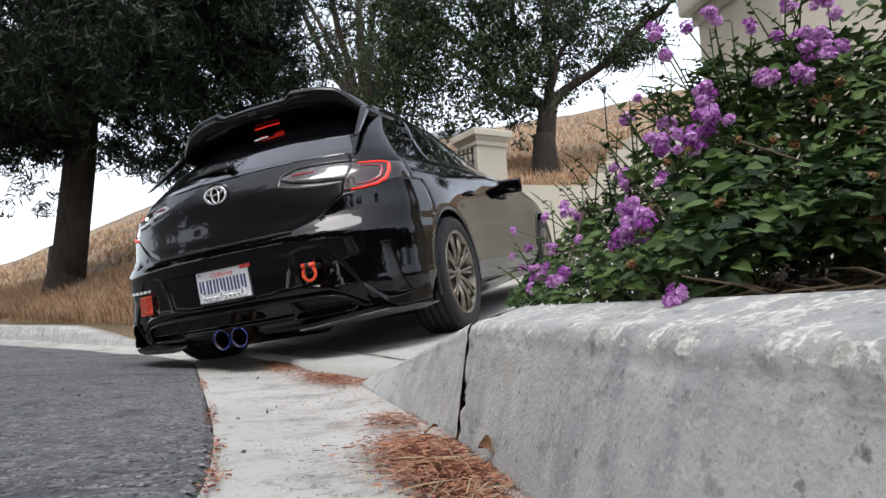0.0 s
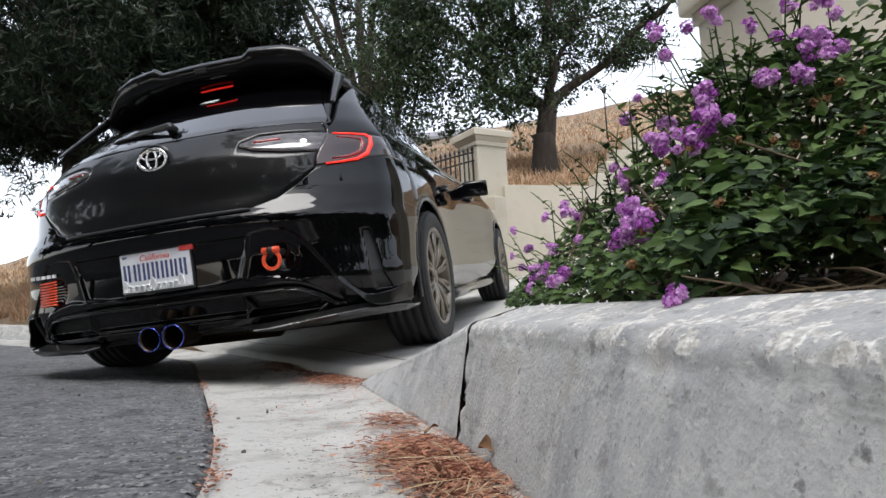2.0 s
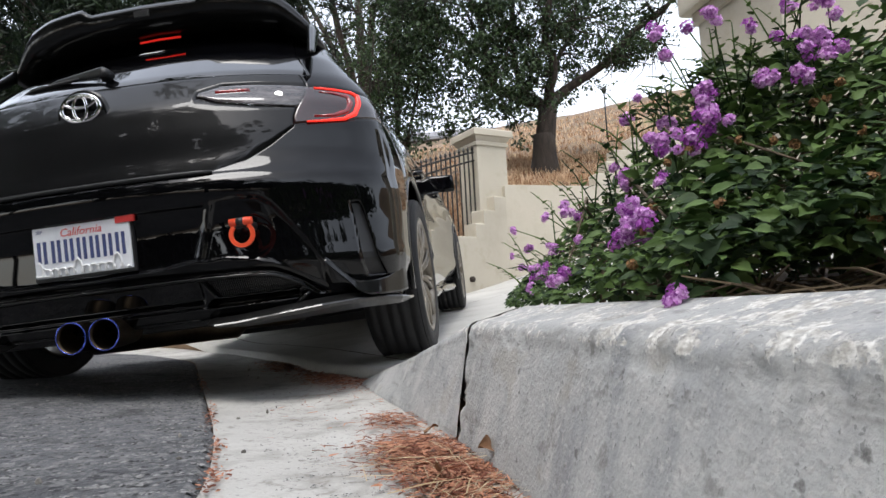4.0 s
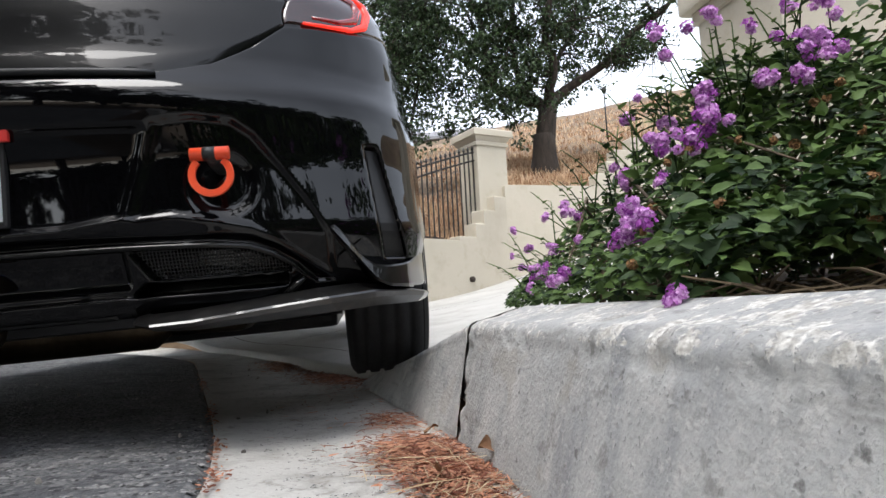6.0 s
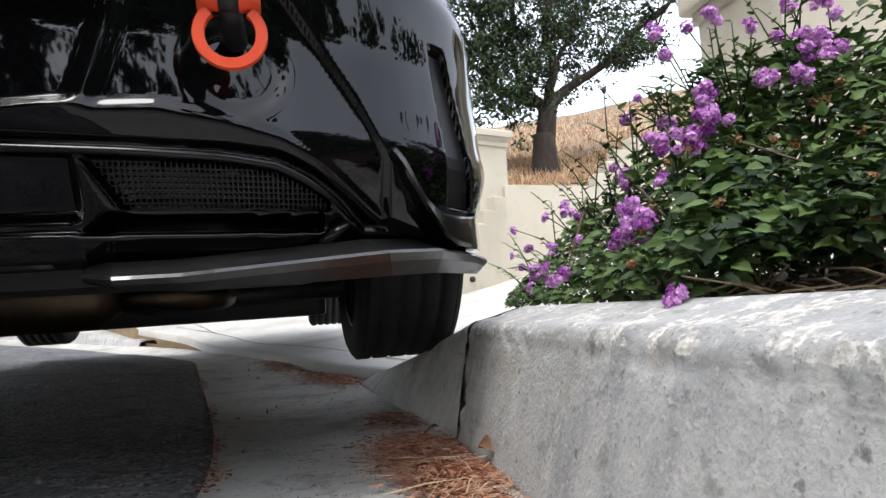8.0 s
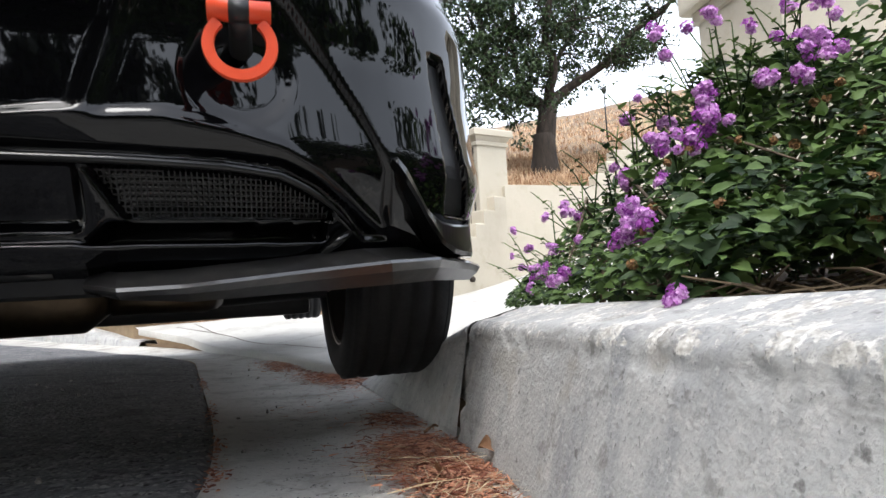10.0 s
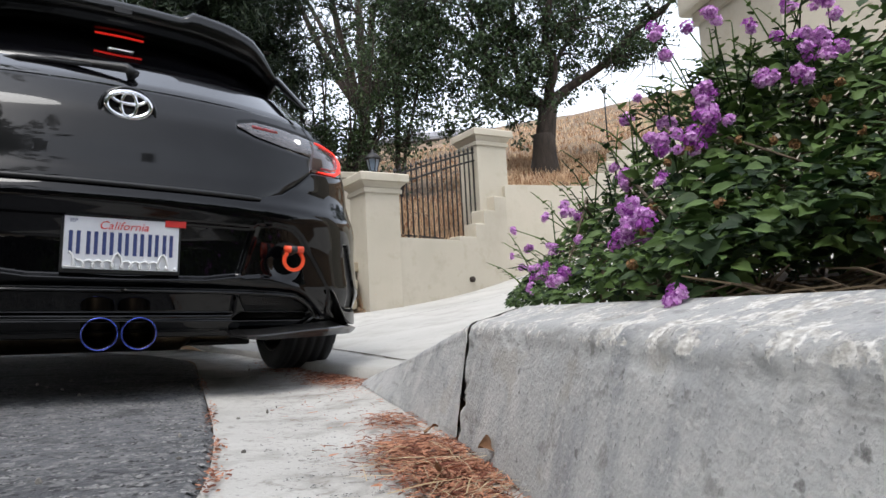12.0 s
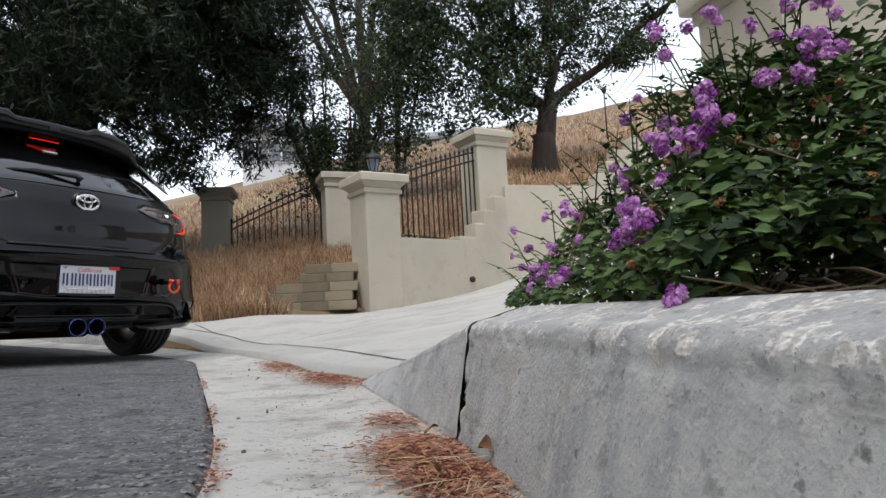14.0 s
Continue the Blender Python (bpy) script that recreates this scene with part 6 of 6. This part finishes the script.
    for sx in (1, -1):
        fin = []
        for k in range(9):
            t = k / 8
            c = Vector((0.612 + 0.055 * t, 0.58 - 0.27 * t, 1.31 - 0.22 * t))
            wd = 0.10 * (1 - 0.7 * t)
            fin += [(sx * (c.x - 0.004), c.y, c.z), (sx * (c.x + 0.014), c.y - 0.002, c.z), (sx * (c.x + 0.018), c.y + wd, c.z + 0.012), (sx * (c.x - 0.004), c.y + wd, c.z + 0.012)]
        ff = [f if sx == 1 else f[::-1] for k in range(8) for f in [(k * 4 + c, k * 4 + (c + 1) % 4, (k + 1) * 4 + (c + 1) % 4, (k + 1) * 4 + c) for c in range(4)]]
        ff += [(0, 3, 2, 1), (32, 33, 34, 35)]
        part("spoiler_fin", (fin, ff, True), GLOSS, sp)
    part("high_brake_lamp", (*tube([(x, 0.592 + 0.06 * abs(x), 1.352) for x in np.linspace(-0.085, 0.085, 9)], [0.0042] * 9, 6), True), HIGH_GLOW, sp, "lit red high brake lamp")
    part("spoiler_badge", box_data(-0.03, 0.03, 0.468, 0.476, 1.395, 1.420, 0.003), TRIM, sp)
    # wiper
    wp = part("wiper_arm", (*tube([(0.02, 0.175, 1.065), (0.0, 0.185, 1.09), (-0.20, 0.24, 1.098), (-0.40, 0.30, 1.08)], [0.024, 0.016, 0.009, 0.005], 8), True), TRIM, car, "black rear wiper")
    part("wiper_blade", (*tube([(-0.10, 0.205, 1.085), (-0.30, 0.245, 1.085), (-0.46, 0.31, 1.06)], [0.006, 0.008, 0.004], 6), True), RUBBER, wp)
    # window sticker
    stp = tail(0.0, 1.262, 0.008)
    part("window_sticker", ([(-0.045, stp.y, 1.262), (0.04, stp.y, 1.262), (0.05, stp.y + 0.032, 1.28), (-0.035, stp.y + 0.032, 1.28)], [(0, 1, 2, 3)]), PRINT_WHITE, car, "small white window sticker")
    part("tailgate_edge", (*tube([tail(x, 0.664, 0.006) for x in np.linspace(-0.41, 0.41, 25)], [0.004] + [0.007] * 23 + [0.004], 8), True), TRIM, car, "black edge strip of the tailgate")
    # round emblem: three chrome ovals in a dark dish
    e = tail(0, 0.918, 0.004)
    dish = lathe([(0.001, 0.006), (0.07, 0.004), (0.078, -0.006), (0.086, 0.006)], 40, "y")
    em = part("emblem", ([(v[0], e.y + v[1], 0.905 + v[2]) for v in dish[0]], dish[1], True), GLOSS, car, "chrome oval emblem in a black dish")
    part("dish_rim", ring(0.078, 0.078, 0.005, Matrix.Translation((0, e.y - 0.004, 0.903))), GLOSS, em)
    part("emblem_ring", ring(0.062, 0.041, 0.0075, Matrix.Translation((0, e.y - 0.012, 0.926))), CHROME, em)
    part("emblem_ring", ring(0.022, 0.038, 0.006, Matrix.Translation((0, e.y - 0.013, 0.926))), CHROME, em)
    part("emblem_ring", ring(0.046, 0.017, 0.006, Matrix.Translation((0, e.y - 0.013, 0.945))), CHROME, em)
    # number plate with plain bars, holder and printed name of the state
    hp = part("plate_holder", box_data(-0.160, 0.160, -0.012, 0.03, 0.398, 0.588, 0.006), TRIM, car, "black plate frame")
    pl = part("number_plate", box_data(-0.1525, 0.1525, -0.018, -0.008, 0.409, 0.561, 0.003), PLATE, car, "white number plate with blue bars")
    for k in range(7):
        x = -0.143 + 0.0405 * k + (0.004 if k > 0 else 0)
        for dx in (0.003, 0.022):
            part("plate_bar", box_data(x + dx, x + dx + 0.010, -0.0198, -0.0178, 0.452, 0.519), PLATE_BLUE, pl)
    face = Matrix.Rotation(radians(90), 4, "X")
    lettering("California", 0.034, Matrix.Translation((0.0, -0.0192, 0.538)) @ face, PRINT_RED, pl, "state_name", shear=0.25)
    lettering("SEP", 0.014, Matrix.Translation((-0.130, -0.0192, 0.548)) @ face, PLATE_BLUE, pl, "month_mark")
    part("frame_lettering", bar_row(-0.075, 0.105, 0.565, 0.586, 4, -0.0135, 0.35), PRINT_WHITE, hp)
    part("year_tag", box_data(0.112, 0.172, -0.022, -0.012, 0.545, 0.572, 0.003), PRINT_RED, hp, "red tag")
    run = [(-0.138 + 0.265 * k / 90 + 0.008 * math.sin(k * 0.75), -0.021, 0.424 + 0.011 * math.cos(k * 0.75) + (0.024 * max(0.0, math.cos(k * 0.75)) if k < 8 or 38 < k < 46 or k > 80 else 0)) for k in range(91)]
    sw = [tube(run, [0.0036] * 91, 6), tube([(-0.150, -0.021, 0.416), (-0.10, -0.021, 0.413)], [0.003, 0.003], 6), tube([(0.140, -0.021, 0.415), (0.147, -0.021, 0.415)], [0.004, 0.004], 6)]
    part("frame_script", (*joined(sw), True), PRINT_WHITE, hp, "white raised script on the plate frame")
    # dark panel on the left of the bumper with red slats
    for k in range(9):
        z = 0.408 + 0.0115 * k
        a, c = tail(-0.615, z, 0.0), tail(-0.50, z, 0.0)
        part("red_slat", (*tube([a, c], [0.0042, 0.0042], 6), True), HOOK_RED, car)
    part("slat_caption", bar_row(-0.62, -0.49, 0.518, 0.532, 5, tail(-0.49, 0.52, 0.0).y, 0.25), PRINT_WHITE, car)
    # tow hook: open ring under a cross bar
    ringv = []
    for t in np.linspace(-2.42, 2.42, 44):
        for rr, yy in ((0.0375, -0.048), (0.0385, -0.053), (0.0375, -0.058), (0.0265, -0.058), (0.0255, -0.053), (0.0265, -0.048)):
            ringv.append((0.507 + rr * math.sin(t), yy, 0.4575 - rr * math.cos(t)))
    ringf = [(k * 6 + c, k * 6 + (c + 1) % 6, (k + 1) * 6 + (c + 1) % 6, (k + 1) * 6 + c) for k in range(43) for c in range(6)]
    hk = part("tow_hook", (ringv, ringf + [tuple(range(6)), tuple(range(263, 257, -1))]), HOOK_RED, car, "orange red tow hook")
    part("hook_bar", (*tube([(0.475, -0.053, 0.494), (0.539, -0.053, 0.494)], [0.0115, 0.0115], 20), True), HOOK_RED, hk)
    part("hook_sleeve", (*tube([(0.496, -0.053, 0.494), (0.517, -0.053, 0.494)], [0.0122, 0.0122], 20), True), TRIM, hk, "black sleeve")
    part("hook_shank", (*tube([(0.507, 0.04, 0.487), (0.507, -0.03, 0.489), (0.507, -0.050, 0.492)], [0.014, 0.012, 0.012], 12), True), TRIM, hk)
    # twin exhaust tips
    for x in (-0.051, 0.052):
        tip = lathe([(0.040, 0.10), (0.044, 0.05), (0.047, -0.03), (0.0475, -0.035), (0.0455, -0.036), (0.042, -0.02), (0.040, 0.10), (0.001, 0.10)], 40, "y")
        ex = part("exhaust_tip", ([(x + v[0], v[1], 0.223 + v[2]) for v in tip[0]], tip[1], True), PIPE, car, "sooty round exhaust tip")
        rimt = ring(0.0462, 0.0462, 0.0022, Matrix.Translation((x, -0.036, 0.223)))
        part("tip_rim", rimt, BLUE_TIP, ex, "burnt blue rim")
    part("muffler", (*tube([(-0.35, 0.46, 0.20), (-0.31, 0.46, 0.20), (0.24, 0.46, 0.20), (0.28, 0.46, 0.20)], [0.03, 0.062, 0.062, 0.03], 20), True), PIPE, car, "steel silencer box")
    part("rear_beam", (*tube([(-0.7, 0.90, 0.21), (0.7, 0.90, 0.21)], [0.035, 0.035], 12), True), TRIM, car)
    # lower valance blade between the lips
    va = [tail(x, 0.236, -0.01) for x in np.linspace(-0.3, 0.3, 15)]
    part("valance", (*tube(va, [0.014] * 15, 8), True), GLOSS, car)
    wheels = []
    for nm, sx, ya in (("wheel", 1, AXLE_R), ("wheel", -1, AXLE_R), ("wheel", 1, AXLE_F), ("wheel", -1, AXLE_F)):
        wheels.append((build_wheel(car, nm, pose(sx * TRACK, ya, WHEEL_R), sx), sx, ya))
    return car, wheels


car, wheels = build_car()


# ---------------------------------------------------------------- what moves
CAR_ROWS = [
    (0.0, -0.999, 3.079, -0.063, -20.05, 6.78, -5.70),
    (0.5, -1.011, 3.030, -0.058, -19.57, 6.67, -5.41),
    (1.0, -1.033, 2.894, -0.048, -17.32, 6.29, -5.11),
    (1.5, -1.056, 2.674, -0.041, -14.97, 5.61, -4.33),
    (2.0, -1.069, 2.462, -0.033, -12.15, 4.77, -3.83),
    (2.5, -1.072, 2.285, -0.023, -9.59, 4.22, -3.68),
    (3.0, -1.068, 2.179, -0.011, -7.98, 3.69, -3.84),
    (3.2, -1.064, 2.133, -0.009, -7.68, 3.49, -4.02),
    (5.3, -0.958, 1.371, 0.026, 3.47, 2.93, -4.22),
    (5.5, -0.941, 1.277, 0.044, 4.69, 2.79, -4.31),
    (6.0, -0.881, 1.065, 0.012, 7.79, 2.30, -2.78),
    (6.5, -0.835, 0.916, 0.029, 10.08, 2.36, -2.21),
    (7.0, -0.779, 0.750, 0.052, 12.19, 2.03, -1.79),
    (7.5, -0.735, 0.636, 0.066, 13.54, 1.93, -1.40),
    (8.0, -0.713, 0.580, 0.076, 14.32, 2.06, -1.00),
    (8.2, -0.707, 0.561, 0.081, 14.39, 2.05, -0.73),
    (9.0, -0.703, 0.531, 0.084, 15.00, 2.10, -0.60),
    (9.7, -0.702, 0.531, 0.079, 16.30, 2.60, -0.70),
    (10.3, -0.706, 0.651, 0.044, 18.02, 3.41, -0.65),
    (10.5, -0.723, 0.749, 0.029, 18.81, 2.76, -0.21),
    (11.0, -0.784, 1.095, -0.016, 22.27, 1.10, 1.45),
    (11.5, -0.873, 1.500, -0.002, 26.44, 1.99, 2.19),
    (12.0, -0.983, 1.861, -0.003, 32.14, 2.02, 2.65),
    (12.5, -1.150, 2.264, -0.002, 38.07, 2.82, 2.91),
    (13.0, -1.370, 2.680, -0.014, 44.62, 3.40, 2.30),
    (13.5, -1.671, 3.117, -0.000, 51.45, 3.53, 2.15),
    (14.0, -2.032, 3.506, 0.024, 57.74, 3.91, 1.33),
]


def ground_under(x, y):
    """Height of the street, gutter or driveway below a wheel."""
    q, nl = PEBBLE_EDGE
    k = int(np.argmin(np.linalg.norm(q - (x, y), axis=1)))
    o = float(np.dot(np.array((x, y)) - q[k], nl[k]))
    if o > 0:
        return 0.055 * min(o, 1.7) + 0.015 * max(0.0, o - 1.7) + along_rise(y)
    return max(drive_z(x, y), along_rise(y)) if o < -0.42 else along_rise(y)


def motions():
    rows = [(t, Matrix.Translation((x, y, z)) @ Matrix.Rotation(radians(yaw), 4, "Z") @ Matrix.Rotation(radians(pitch), 4, "X") @ Matrix.Rotation(radians(roll), 4, "Y"))
            for t, x, y, z, yaw, pitch, roll in CAR_ROWS]
    walk(car, rows)
    for w, sx, ya in wheels:
        turned, last, out = 0.0, None, []
        for t, m in rows:
            p = m @ Vector((sx * TRACK, ya, 0))
            if last is not None:
                turned += (p - last).dot(m.to_3x3() @ Vector((0, 1, 0))) / WHEEL_R
            last = p
            travel = min(0.05, max(-0.035, ground_under(p.x, p.y) - p.z))
            out.append((t, Matrix.Translation((sx * TRACK, ya, WHEEL_R + travel)) @ Matrix.Rotation(-turned, 4, "X")))
        walk(w, out)


motions()
